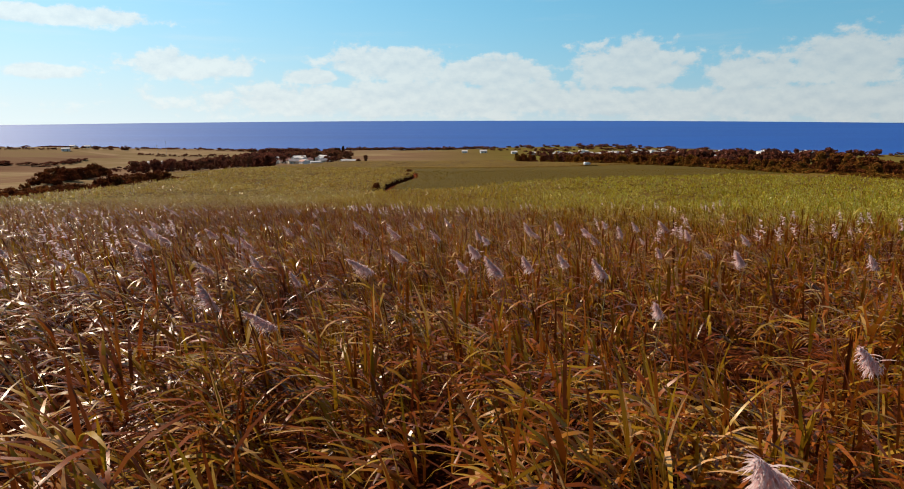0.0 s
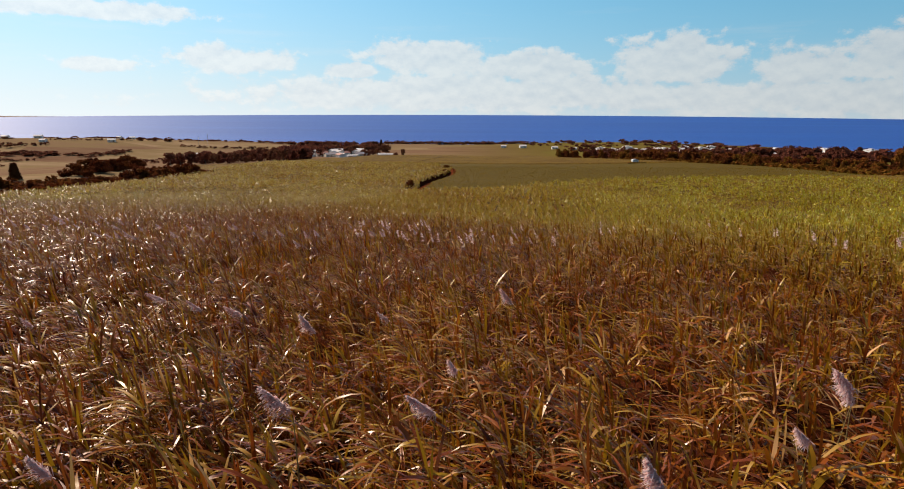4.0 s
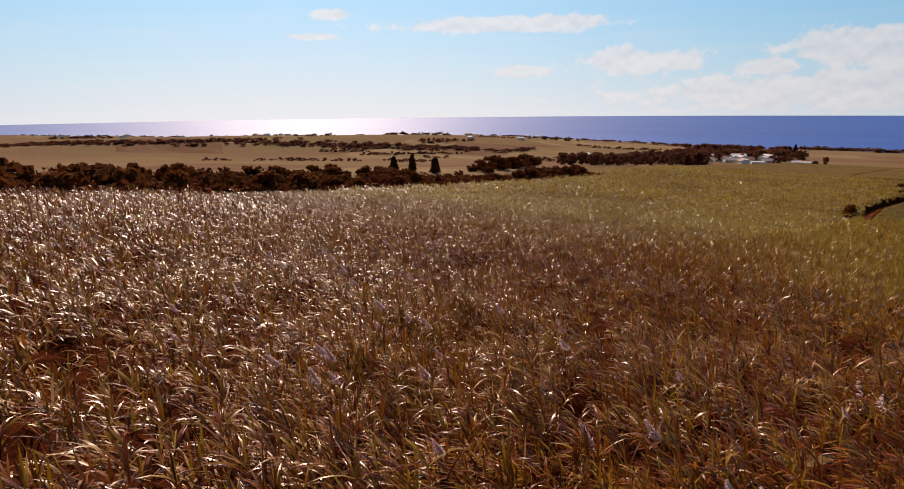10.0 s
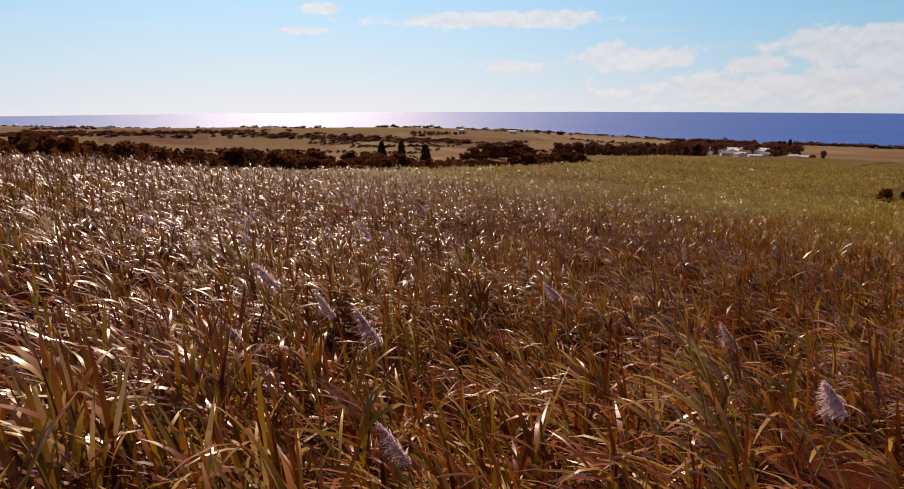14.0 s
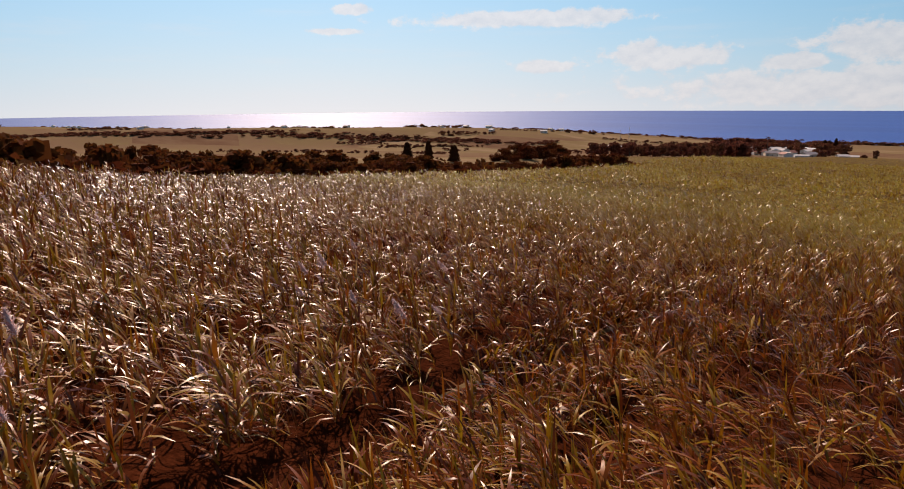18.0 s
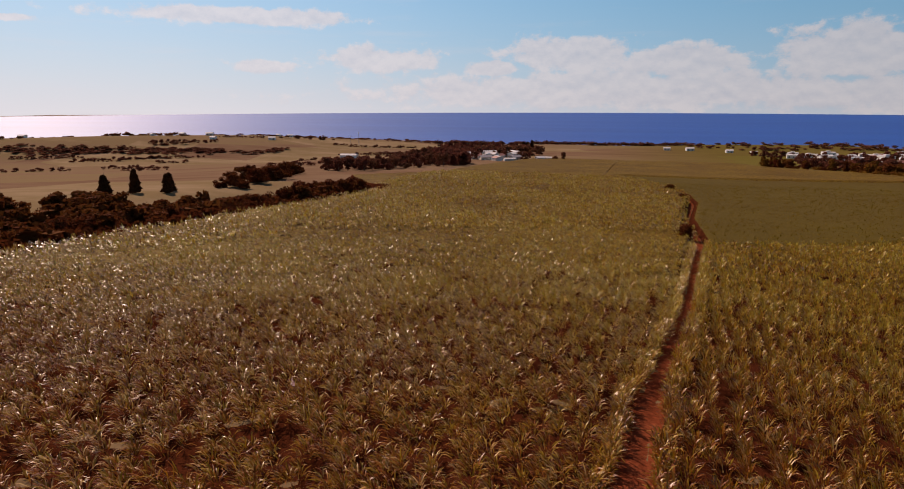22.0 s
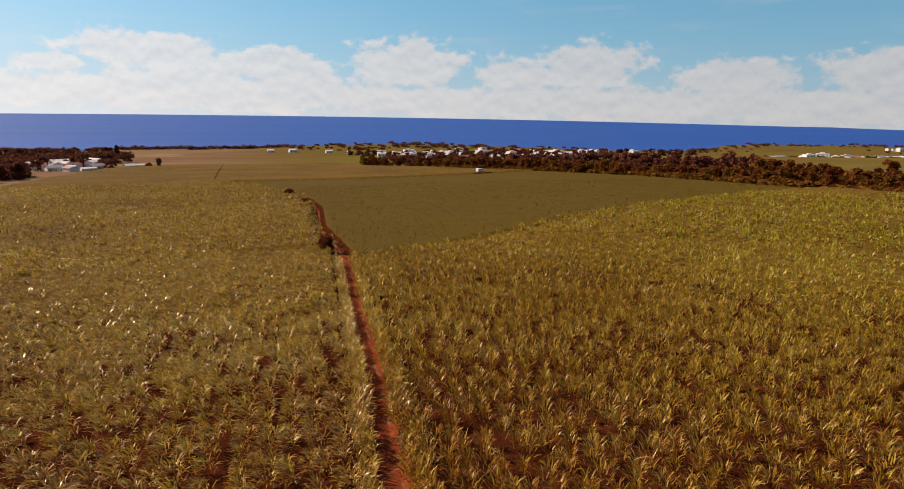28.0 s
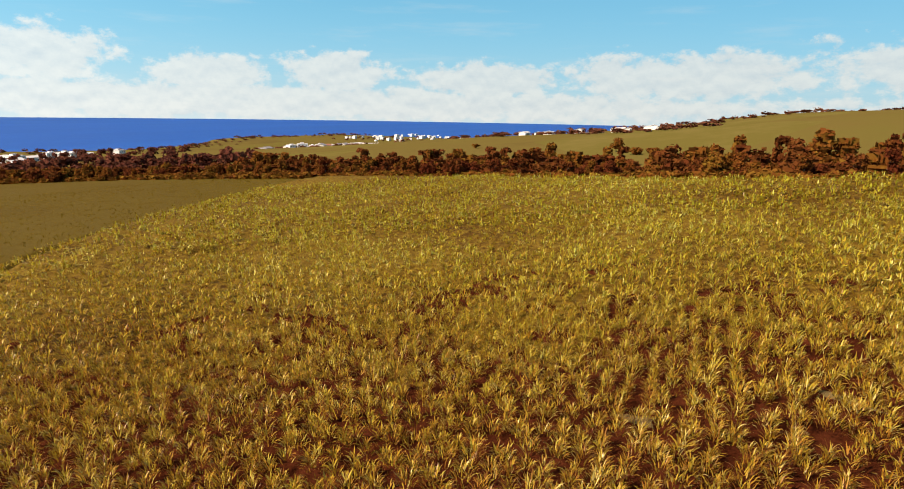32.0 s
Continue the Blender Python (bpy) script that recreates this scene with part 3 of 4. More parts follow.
def inside(x, y, which):
    t = track_x(y)
    if which == "west":
        return (x < t - track_half(y) + 0.25 + 0.5 * (grain(x, y, 2.2) - 0.5)) & (x > west_edge(y) + 0.3)
    if which == "east":
        return (x > t + track_half(y) - 0.5 * (grain(x, y, 2.2) - 0.5)) & (x < east_edge(y) - 0.3) & (y < lane_y(x) - 0.3)
    return (x > t + 1.5) & (x < east_edge(y) - 1) & (y > lane_y(x) + 2.3) & (y < 425)


def northern(y):
    """How far the cane has passed from the wind-laid south into the bushy north, 0 to 1."""
    return 1 / (1 + np.exp((103 - y) / 4.5))


def stools(which, d0, d1, per_m2, box, gap=0.30):
    """Cane stools scattered in a field, between two distances from the flight line."""
    x0, x1, y0, y1 = box
    n = int((x1 - x0) * (y1 - y0) * per_m2)
    x, y = _rng.uniform(x0, x1, n), _rng.uniform(y0, y1, n)
    d = from_line(x, y)
    keep = inside(x, y, which) & (d >= d0) & (d < d1) & (grain(x, y, 1.7) + 0.22 * _rng.random(n) > gap)
    if d1 < 110 and which != "young":
        keep &= _rng.random(n) > northern(y)
    return x[keep], y[keep]


WIND = (-0.94, -0.34)      # the trade wind lays leaves and plumes over towards the south-west


def leaves(which, d0, d1, per_m2, stalks, fan, seg, width, length, mat, label, box, height=CANE, wind=0.85, gap=0.30, low=0.30):
    """Stools of cane: each has a few stalks, and each stalk a fan of arching leaves that the wind lays over to one side."""
    x, y = stools(which, d0, d1, per_m2, box, gap)
    n = len(x)
    if not n:
        return
    tall = height * (0.50 + 0.24 * grain(x, y + 30, 5.0) + 0.46 * grain(x, y, 1.7) + 0.20 * grain(x + 60, y, 1.1) + 0.08 * _rng.standard_normal(n).clip(-2, 2))
    lean, bent = _rng.uniform(0, 2 * np.pi, n), _rng.uniform(0.6, 1.15, n) * (0.65 + 0.7 * grain(x + 20, y + 70, 3.0))
    x, y, tall, lean, bent = (np.repeat(q, stalks) for q in (x, y, tall, lean, bent))
    n = n * stalks
    r, th = (0.34 + width) * np.sqrt(_rng.random(n)), _rng.uniform(0, 2 * np.pi, n)
    x, y = x + r * np.cos(th), y + r * np.sin(th)
    top = ground_z(x, y) + tall * (low + (1 - low) * _rng.random(n) ** 0.55)
    x, y, top, lean, bent, th = (np.repeat(q, fan) for q in (x, y, top, lean, bent, th))
    n = n * fan
    ln = length * _rng.uniform(0.55, 1.2, n)
    base = np.stack([x, y, top - (0.42 + 0.25 * _rng.random(n)) * ln], -1)
    phi = th + _rng.uniform(-2.4, 2.4, n)
    vx = 0.75 * np.cos(phi) + 0.35 * np.cos(lean) + wind * WIND[0]
    vy = 0.75 * np.sin(phi) + 0.35 * np.sin(lean) + wind * WIND[1]
    phi = np.arctan2(vy, vx)
    spear = _rng.random(n) < 0.22      # stiff upright blades among the arching ones
    rise = np.radians(np.where(spear, _rng.uniform(74, 98, n), _rng.uniform(52, 86, n)))
    level = rise + np.radians(_rng.normal(0, 23, n)) + 0.35 * (bent - 0.9) + 0.24 * np.clip((56 - y) / 10, 0, 1)      # the tips stream out level in the wind
    droop = np.where(spear, np.radians(_rng.uniform(5, 35, n)), level)
    v, f = ribbons(base, phi, rise, droop, ln, width * _rng.uniform(0.6, 1.4, n), seg, 0.65)
    return tagged(mesh_object("sugarcane_leaves", v, f, mat, smooth=False), label, "sugarcane", kind="stuff")


WL, EL, YL = "wind-bent dry sugarcane leaves with straw-coloured tips", "yellow-green sugarcane leaves bent by the wind", "short young green sugarcane leaves"
NEAR = (-75, 45, -12, 150)
MID = (-124, 85, -14, 200)
FAR = (-138, 155, 0, 300)
for which, mat, lab in (("west", M_CANE_W, WL), ("east", M_CANE_E, EL)):
    leaves(which, 0, 9, 4.8, 4, 5, 4, 0.048, 0.95, mat, lab, NEAR, gap=0.31, low=0.25)
    leaves(which, 9, 26, 3.0, 3, 5, 3, 0.062, 0.92, mat, lab, MID, gap=0.36, low=0.30)
    leaves(which, 26, 60, 2.2, 3, 4, 2, 0.094, 0.90, mat, lab, MID, gap=0.33, low=0.35)
    leaves(which, 60, 105, 1.6, 2, 4, 2, 0.14, 0.95, mat, lab, FAR, low=0.5, gap=0.32)


def tufts(which, d0, d1, apart, stalks, fan, seg, width, length, mat, label, box, wind=0.45, bow=(0.10, 1.0)):
    """The northern cane stands in round bushy stools set apart, with dark gaps between them."""
    x0, x1, y0, y1 = box
    gx2, gy2 = np.meshgrid(np.arange(x0, x1, apart), np.arange(y0, y1, apart))
    x, y = gx2.ravel() + 0.5 * gy2.ravel() * 0.17, gy2.ravel()
    x, y = x + _rng.uniform(-0.30, 0.30, len(x)) * apart, y + _rng.uniform(-0.30, 0.30, len(x)) * apart
    d = from_line(x, y)
    keep = inside(x, y, which) & (d >= d0) & (d < d1) & (_rng.random(len(x)) < northern(y)) & (grain(x, y, 4.0) + 0.5 * _rng.random(len(x)) > 0.22)
    x, y = x[keep], y[keep]
    n = len(x)
    big = _rng.uniform(0.50, 1.25, n)
    tall = CANE * (0.62 + 0.22 * grain(x, y + 30, 5.0)) * (0.52 + 0.60 * big)
    x, y, tall, big = (np.repeat(q, stalks * fan) for q in (x, y, tall, big))
    n = len(x)
    r = np.sqrt(_rng.random(n))
    th = _rng.uniform(0, 2 * np.pi, n)
    reach = 0.34 * apart * big * r
    ln = length * _rng.uniform(0.6, 1.2, n)
    top = ground_z(x, y) + tall * (1 - 0.34 * r ** 2 - 0.38 * _rng.random(n) ** 2)
    base = np.stack([x + reach * np.cos(th), y + reach * np.sin(th), top - 0.62 * ln], -1)
    phi = np.arctan2(0.9 * np.sin(th) * (0.3 + r) + 0.35 * _rng.standard_normal(n) + wind * WIND[1], 0.9 * np.cos(th) * (0.3 + r) + 0.35 * _rng.standard_normal(n) + wind * WIND[0])
    rise = np.radians(_rng.uniform(62, 92, n))
    droop = rise * _rng.uniform(*bow, n)
    v, f = ribbons(base, phi, rise, droop, ln, width * _rng.uniform(0.6, 1.4, n), seg, 0.8)
    return tagged(mesh_object("sugarcane_leaves", v, f, mat, smooth=False), label, "sugarcane", kind="stuff")


for which, mat, lab, wind, bow in (("west", M_CANE_W, WL, 0.75, (0.45, 1.3)), ("east", M_CANE_E, EL, 0.45, (0.10, 1.0))):
    tufts(which, 12, 62, 1.4, 4, 18, 2, 0.066, 0.64, mat, lab, (-124, 85, 84, 200), wind, bow)
    tufts(which, 62, 110, 1.55, 3, 10, 2, 0.12, 0.72, mat, lab, (-165, 155, 84, 300), wind, bow)
# thinner growth over the rest of the fields
leaves("west", 1e8, 1e10, 0.7, 2, 3, 2, 0.12, 0.9, M_CANE_W, WL, (-100, 0, -50, 130), low=0.4)
leaves("east", 1e8, 1e10, 0.7, 2, 3, 2, 0.12, 0.9, M_CANE_E, EL, (-30, 70, -50, 90), low=0.4)
leaves("west", 105, 300, 0.8, 2, 3, 2, 0.22, 1.0, M_CANE_W, WL, (-138, 0, 130, 400), low=0.7, gap=0.32)
leaves("east", 105, 200, 0.8, 2, 3, 2, 0.22, 1.0, M_CANE_E, EL, FAR, low=0.7, gap=0.32)


def verge(side, mat, label):
    """The close row of leaves along one side of the track."""
    y = _rng.uniform(98 if side < 0 else 84, 214, 9000 if side < 0 else 11000)
    x = track_x(y) + side * (track_half(y) - (0.40 if side < 0 else 0.2) + 1.0 * _rng.random(len(y)) ** 1.3)
    x = x + 0.7 * (grain(x, y, 1.8) - 0.5)
    n = len(y)
    ln = _rng.uniform(0.5, 0.95, n)
    top = ground_z(x, y) + CANE * (0.12 + (0.54 if side < 0 else 0.82) * _rng.random(n) ** 0.8) * (0.55 + 0.65 * grain(x, y, 1.5))
    phi = np.where(_rng.random(n) < 0.25, 0.0 if side < 0 else np.pi, _rng.uniform(0, 6.28, n)) + _rng.uniform(-0.7, 0.7, n)
    base = np.stack([x, y, top - 0.75 * ln], -1)
    v, f = ribbons(base, phi, np.radians(_rng.uniform(70, 90, n)), np.radians(_rng.uniform(20, 110, n)), ln, _rng.uniform(0.06, 0.12, n), 2)
    return tagged(mesh_object("sugarcane_leaves", v, f, mat, smooth=False), label, "sugarcane", kind="stuff")


verge(-1, M_CANE_W, "shaded sugarcane leaves leaning over the track")
verge(1, M_CANE_E, "sunlit straw-coloured sugarcane leaves beside the track")
leaves("young", 60, 260, 0.4, 2, 3, 2, 0.11, 0.45, M_CANE_Y, YL, (-45, 150, 212, 425), 1.35, low=0.8)


# ---- flower plumes ----
def plume_mesh(name, seed, count, size=0.62):
    """A feathery panicle: the axis leans with the wind and fine silky branches stream from it to leeward."""
    g = np.random.default_rng(seed)
    t = g.random(count) ** 0.85
    lean = g.uniform(0.55, 0.95) * size * t ** 1.2
    base = np.stack([WIND[0] * lean, WIND[1] * lean, t * size * 0.72], -1)
    base += g.normal(0, 0.018, (count, 3)) * (1.1 - t)[:, None]
    phi = math.atan2(WIND[1], WIND[0]) + g.normal(0, 0.5, count)
    ln = size * 0.62 * (1.05 - 0.85 * t) * np.minimum(0.45 + 2.2 * t, 1.0) * g.uniform(0.45, 1.15, count)
    v, f = ribbons(base, phi, np.radians(g.uniform(-15, 45, count)), np.radians(g.uniform(15, 70, count)), ln, np.full(count, 0.022), 3)
    return mesh_object(name, v, f, M_PLUME, smooth=False)


def stalk_mesh(name, h=1.2):
    bm = bmesh.new()
    bmesh.ops.create_cone(bm, cap_ends=True, segments=6, radius1=0.014, radius2=0.006, depth=h)
    for q in bm.verts:
        q.co.z -= h / 2
        q.co.x -= 0.05 * (q.co.z / h) ** 2
    m = bpy.data.meshes.new(name)
    bm.to_mesh(m)
    bm.free()
    m.materials.append(M_STALK)
    return new(name, m)


def flower(seed):
    root = new("sugarcane_flower")
    p = plume_mesh("plume", seed, 300)
    p.parent = root
    s = stalk_mesh("stalk")
    s.parent = root
    return tagged(root, "silvery pink sugarcane flower plume on a thin stalk", "plume", "flower plumes over the cane")


def plume_spots(n, seed, box, d0, d1, rare=0.72, patch=1.0):
    g = np.random.default_rng(seed)
    x, y = g.uniform(box[0], box[1], n), g.uniform(box[2], box[3], n)
    d = from_line(x, y)
    patchy = 0.5 + patch * (grain(x, y, 9.0) - 0.5) + 0.6 * g.random(n) - 0.35 * (y > 56) * (y < 70) - 0.25 * (y > 105) > rare
    keep = (inside(x, y, "west") | (inside(x, y, "east") & (y < 85))) & (d >= d0) & (d < d1) & patchy
    return x[keep], y[keep], g


kinds = [flower(40 + k) for k in range(5)]
spot = 0
for seed, box, most in ((21, (-50, 32, 50, 100), 58), (27, (-18, 22, 25, 50), 66)):
    px, py, g = plume_spots(5000, seed, box, 1.6, 16, 0.80, 0.5)
    for x, y in zip(px[:most], py[:most]):
        h = float(ground_z(x, y)) + CANE * (0.98 + 0.25 * g.random())
        m = pose(x, y, h, g.uniform(-10, 10), g.uniform(-10, 10), g.uniform(-25, 25)) @ Matrix.Scale(g.uniform(0.5, 0.98), 4)
        c = kinds[spot] if spot < 5 else copy_thing(kinds[spot % 5], m)
        c.matrix_basis = m
        spot += 1


def plume_stuff(n, seed, box, d0, d1, count, size, label, wide=0.03):
    x, y, g = plume_spots(n, seed, box, d0, d1, 0.96, 0.35)
    k = len(x)
    z = ground_z(x, y) + CANE * (0.96 + 0.22 * g.random(k))
    lean = -g.uniform(0.1, 0.5, k)
    rows_x, rows_y, rows_z = np.repeat(x, count), np.repeat(y, count), np.repeat(z, count)
    t = g.random(k * count)
    base = np.stack([rows_x + np.repeat(lean, count) * t * size, rows_y + 0.35 * np.repeat(lean, count) * t * size, rows_z + t * size * 0.85], -1)
    phi = math.atan2(WIND[1], WIND[0]) + g.normal(0, 0.9, k * count)
    ln = size * 0.4 * (1 - 0.7 * np.abs(t - 0.3)) * g.uniform(0.6, 1.1, k * count)
    v, f = ribbons(base, phi, np.radians(g.uniform(35, 75, k * count)), np.radians(g.uniform(50, 110, k * count)), ln, np.full(k * count, wide), 2)
    return tagged(mesh_object("sugarcane_plumes", v, f, M_PLUME, smooth=False), label, "plume", kind="stuff")


plume_stuff(4500, 22, (-100, 60, 1, 150), 16, 45, 20, 0.62, "scattered pale sugarcane plumes over the field", 0.075)
plume_stuff(1600, 24, (-40, 50, 36, 85), 12, 40, 24, 0.6, "pale sugarcane plumes on the crest of the field", 0.07)
plume_stuff(5000, 23, (-122, 120, 30, 200), 45, 110, 5, 0.42, "distant pale sugarcane plumes over the field", 0.12)



# ---- trees, shrubs and palms ----
def part(name, bm, mat, parent, label=""):
    me = bpy.data.meshes.new(name)
    bm.to_mesh(me)
    bm.free()
    me.materials.append(mat)
    ob = new(name, me)
    ob.parent = parent
    return tagged(ob, label)


def limb(bm, p, q, r0, r1, n=6):
    """A tapered round limb from p to q."""
    p, q = Vector(p), Vector(q)
    d = (q - p).normalized()
    a = d.orthogonal().normalized()
    b = d.cross(a)
    rings = []
    for c, r in ((p, r0), (q, r1)):
        rings.append([bm.verts.new(c + r * (math.cos(6.2832 * k / n) * a + math.sin(6.2832 * k / n) * b)) for k in range(n)])
    for k in range(n):
        bm.faces.new((rings[0][k], rings[0][(k + 1) % n], rings[1][(k + 1) % n], rings[1][k]))
    bm.faces.new(rings[1])


def trunk_part(root, h, r, seed, reach=0.5):
    g = random.Random(seed)
    bm = bmesh.new()
    p = Vector((0, 0, -0.8))
    for k in range(3):
        q = Vector((g.uniform(-0.12, 0.12) * h * 0.3, g.uniform(-0.12, 0.12) * h * 0.3, h * (k + 1) / 3))
        limb(bm, p, q, r * (1 - k * 0.28), r * (0.72 - k * 0.22))
        for _ in range(2):
            a2 = g.uniform(0, 6.28)
            limb(bm, q, q + Vector((math.cos(a2) * reach * h, math.sin(a2) * reach * h, h * g.uniform(0.15, 0.4))), r * 0.4, r * 0.12, 5)
        p = q
    return part("trunk", bm, M_BARK, root)


def crown_arrays(seed, blobs, per, size, shape):
    """Leaf sprays on a heap of clumps. shape(g) gives a clump's centre and radii."""
    g = np.random.default_rng(seed)
    vs, fs, k0 = [], [], 0
    for _ in range(blobs):
        c, r = shape(g)
        n = per
        d = g.standard_normal((n, 3))
        d /= np.linalg.norm(d, axis=1)[:, None]
        d[:, 2] = np.where(d[:, 2] < -0.5, -d[:, 2], d[:, 2])
        p = c + d * r * g.uniform(0.72, 1.08, (n, 1))
        face = d + 0.75 * g.standard_normal((n, 3))
        a = np.cross(face, g.standard_normal((n, 3)))
        a /= np.linalg.norm(a, axis=1)[:, None]
        b = np.cross(face / np.linalg.norm(face, axis=1)[:, None], a)
        s = size * g.uniform(0.6, 1.4, (n, 1))
        quad = np.stack([p - a * s * 0.5 - b * s * 0.35, p + a * s * 0.5 - b * s * 0.45, p + a * s * 0.28 + b * s * 0.5, p - a * s * 0.35 + b * s * 0.4], 1)
        # a dense dark heart in each clump
        cube = np.array([(x, y, z) for z in (-1, 1) for y in (-1, 1) for x in (-1, 1)]) * r * 0.42 + c
        heart = cube[np.array(((0, 2, 3, 1), (4, 5, 7, 6), (0, 1, 5, 4), (2, 6, 7, 3), (0, 4, 6, 2), (1, 3, 7, 5)))]
        quad = np.concatenate([quad, heart])
        n += 6
        vs.append(quad.reshape(-1, 3))
        fs.append(np.arange(4 * n).reshape(n, 4) + k0)
        k0 += 4 * n
    return np.concatenate(vs), np.concatenate(fs)


def tree(name, kind, seed, mat, label, blobs=18, per=64, leaf=0.52):
    """One tree about 1 unit of ten metres tall, standing at its root."""
    root = new(name)
    if kind == "round":
        shape = lambda g: (np.array([g.normal(0, 1.6), g.normal(0, 1.6), g.uniform(1.4, 7.6)]), np.array([1.9, 1.9, 1.5]) * g.uniform(0.7, 1.2))
        trunk_part(root, 4.6, 0.28, seed, 0.35)
    elif kind == "tall":
        shape = lambda g: (np.array([g.normal(0, 0.8), g.normal(0, 0.8), g.uniform(1.2, 9.0)]), np.array([1.4, 1.4, 1.5]) * g.uniform(0.7, 1.15))
        trunk_part(root, 6.0, 0.26, seed, 0.2)
    elif kind == "spire":
        def shape(g):
            u = g.random()
            return np.array([g.normal(0, 0.5 * (1 - u)), g.normal(0, 0.5 * (1 - u)), 0.8 + 8.8 * u]), np.array([2.2 * (1.1 - u) ** 0.5, 2.2 * (1.1 - u) ** 0.5, 0.9])
        trunk_part(root, 8.5, 0.22, seed, 0.06)
    elif kind == "bush":
        shape = lambda g: (np.array([g.normal(0, 0.55), g.normal(0, 0.55), g.uniform(0.9, 2.9)]), np.array([1.15, 1.15, 1.0]) * g.uniform(0.7, 1.1))
        trunk_part(root, 1.6, 0.14, seed, 0.4)
    else:
        shape = lambda g: (np.array([g.normal(0, 1.5), g.normal(0, 1.5), g.uniform(0.6, 3.4)]), np.array([1.4, 1.4, 1.2]) * g.uniform(0.7, 1.2))
        trunk_part(root, 1.8, 0.16, seed, 0.6)
    v, f = crown_arrays(seed, blobs, per, leaf, shape)
    c = mesh_object("crown", v, f, mat, root, smooth=False)
    return tagged(root, label, "shrub" if kind in ("shrub", "bush") else "tree")


def stand(protos, spots, group, sizes, sink=0.2, seed=1):
    """Copies of a few trees, each turned and sized on its own, standing on the ground."""
    g = random.Random(seed)
    for x, y in spots:
        p = protos[g.randrange(len(protos))]
        s = g.uniform(*sizes)
        m = pose(x, y, float(ground_z(x, y)) - sink, 0, 0, g.uniform(0, 360)) @ Matrix.Diagonal((s * g.uniform(0.85, 1.25), s * g.uniform(0.85, 1.25), s, 1))
        if p.get("used"):
            c = copy_thing(p, m)
        else:
            c = p
            p["used"] = 1
        c.matrix_basis = m
        tagged(c, group=group)


def woods(name, protos, spots, label, sizes, seed, share=1.0, squat=1.0):
    """Many far trees that nobody would count, joined into one mesh. share: how much of each crown's foliage is kept, in larger sprays."""
    g = np.random.default_rng(seed)
    vs, fs, k0 = [], [], 0
    data, mat = [], None
    for p in protos:
        for c in p.children:
            me = c.data
            if c.name.startswith("crown"):
                co = np.empty(len(me.vertices) * 3, np.float32)
                me.vertices.foreach_get("co", co)
                co = co.reshape(-1, 4, 3)
                if share < 1:
                    co = co[g.random(len(co)) < share]
                    mid = co.mean(1, keepdims=True)
                    co = mid + (co - mid) * share ** -0.42
                data.append(co.reshape(-1, 3))
                mat = mat or me.materials[0]
    for x, y in spots:
        co = data[g.integers(len(data))]
        s, a2 = g.uniform(*sizes), g.uniform(0, 6.28)
        wide = s * g.uniform(0.9, 1.4) * squat
        ca, sa = math.cos(a2) * wide, math.sin(a2) * wide
        z = float(ground_z(x, y)) - 0.6 * s
        vs.append(np.stack([x + ca * co[:, 0] - sa * co[:, 1], y + sa * co[:, 0] + ca * co[:, 1], z + s * co[:, 2]], -1))
        fs.append(np.arange(len(co)).reshape(-1, 4) + k0)
        k0 += len(co)
    return tagged(mesh_object(name, np.concatenate(vs), np.concatenate(fs), mat, smooth=False), label, "woods", kind="stuff")


def belt(n, seed, place):
    g = np.random.default_rng(seed)
    return [place(g) for _ in range(n)]


def cull(spots, apart):
    kept = []
    for x, y in spots:
        if all((x - u) ** 2 + (y - v) ** 2 > apart * apart for u, v in kept):
            kept.append((x, y))
    return kept


DARK = "dark green broad-leaved tree in the gully thicket"
G_W = [tree("gully_tree", k, 100 + i, M_CROWN, DARK) for i, k in enumerate(("round", "round", "tall", "round", "shrub", "shrub"))]


def west_spot(g):
    y = g.uniform(40, 292)
    return float(west_edge(y)) - 5 - g.random() ** 0.8 * (58 * min(1, (300 - y) / 70) + 2), y


west = cull(belt(1700, 3, west_spot), 3.0)
near_w = [q for q in west if q[0] > float(west_edge(q[1])) - 30][:150]
stand(G_W, near_w, "trees of the western gully", (0.62, 0.9), seed=4)
woods("gully_woods", G_W, [q for q in west if q not in near_w], "dense dark thicket filling the western gully", (0.62, 0.95), 41, 0.20)
# two pointed trees and a few that stand out above the western thicket
SPIRE = [tree("cypress", "spire", 120 + i, M_CONIFER, "pointed dark evergreen rising above the thicket", 34, 60, 0.6) for i in range(2)]
stand(SPIRE, [(-200, 245), (-215, 272), (-204, 276), (-209, 283)], "pointed evergreens of the gully", (0.75, 1.0), seed=5)
stand(G_W[:3], [(-178, 166), (-177, 173), (-160, 150), (-186, 186), (-206, 330), (-200, 345)], "tall trees of the western gully", (0.8, 1.0), seed=6)
stand(G_W[3:], cull(belt(70, 7, lambda g: (lambda y: (-186 - 0.32 * (y - 300) - 16 * g.random(), y))(g.uniform(300, 395))), 4.0), "scrub at the end of the gully", (0.6, 0.9), seed=37)
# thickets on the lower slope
LOW = [tree("lowland_tree", k, 140 + i, M_HAZED_WOOD, "dark green tree in a clump between the lower fields", 9, 24, 1.0) for i, k in enumerate(("round", "round", "tall", "shrub"))]
stand(LOW, cull(belt(60, 8, lambda g: (lambda y: (-176 - 50 * g.random() - 0.1 * (490 - y), y))(g.uniform(420, 492))), 5), "thicket between the fields", (0.8, 1.1), seed=9)
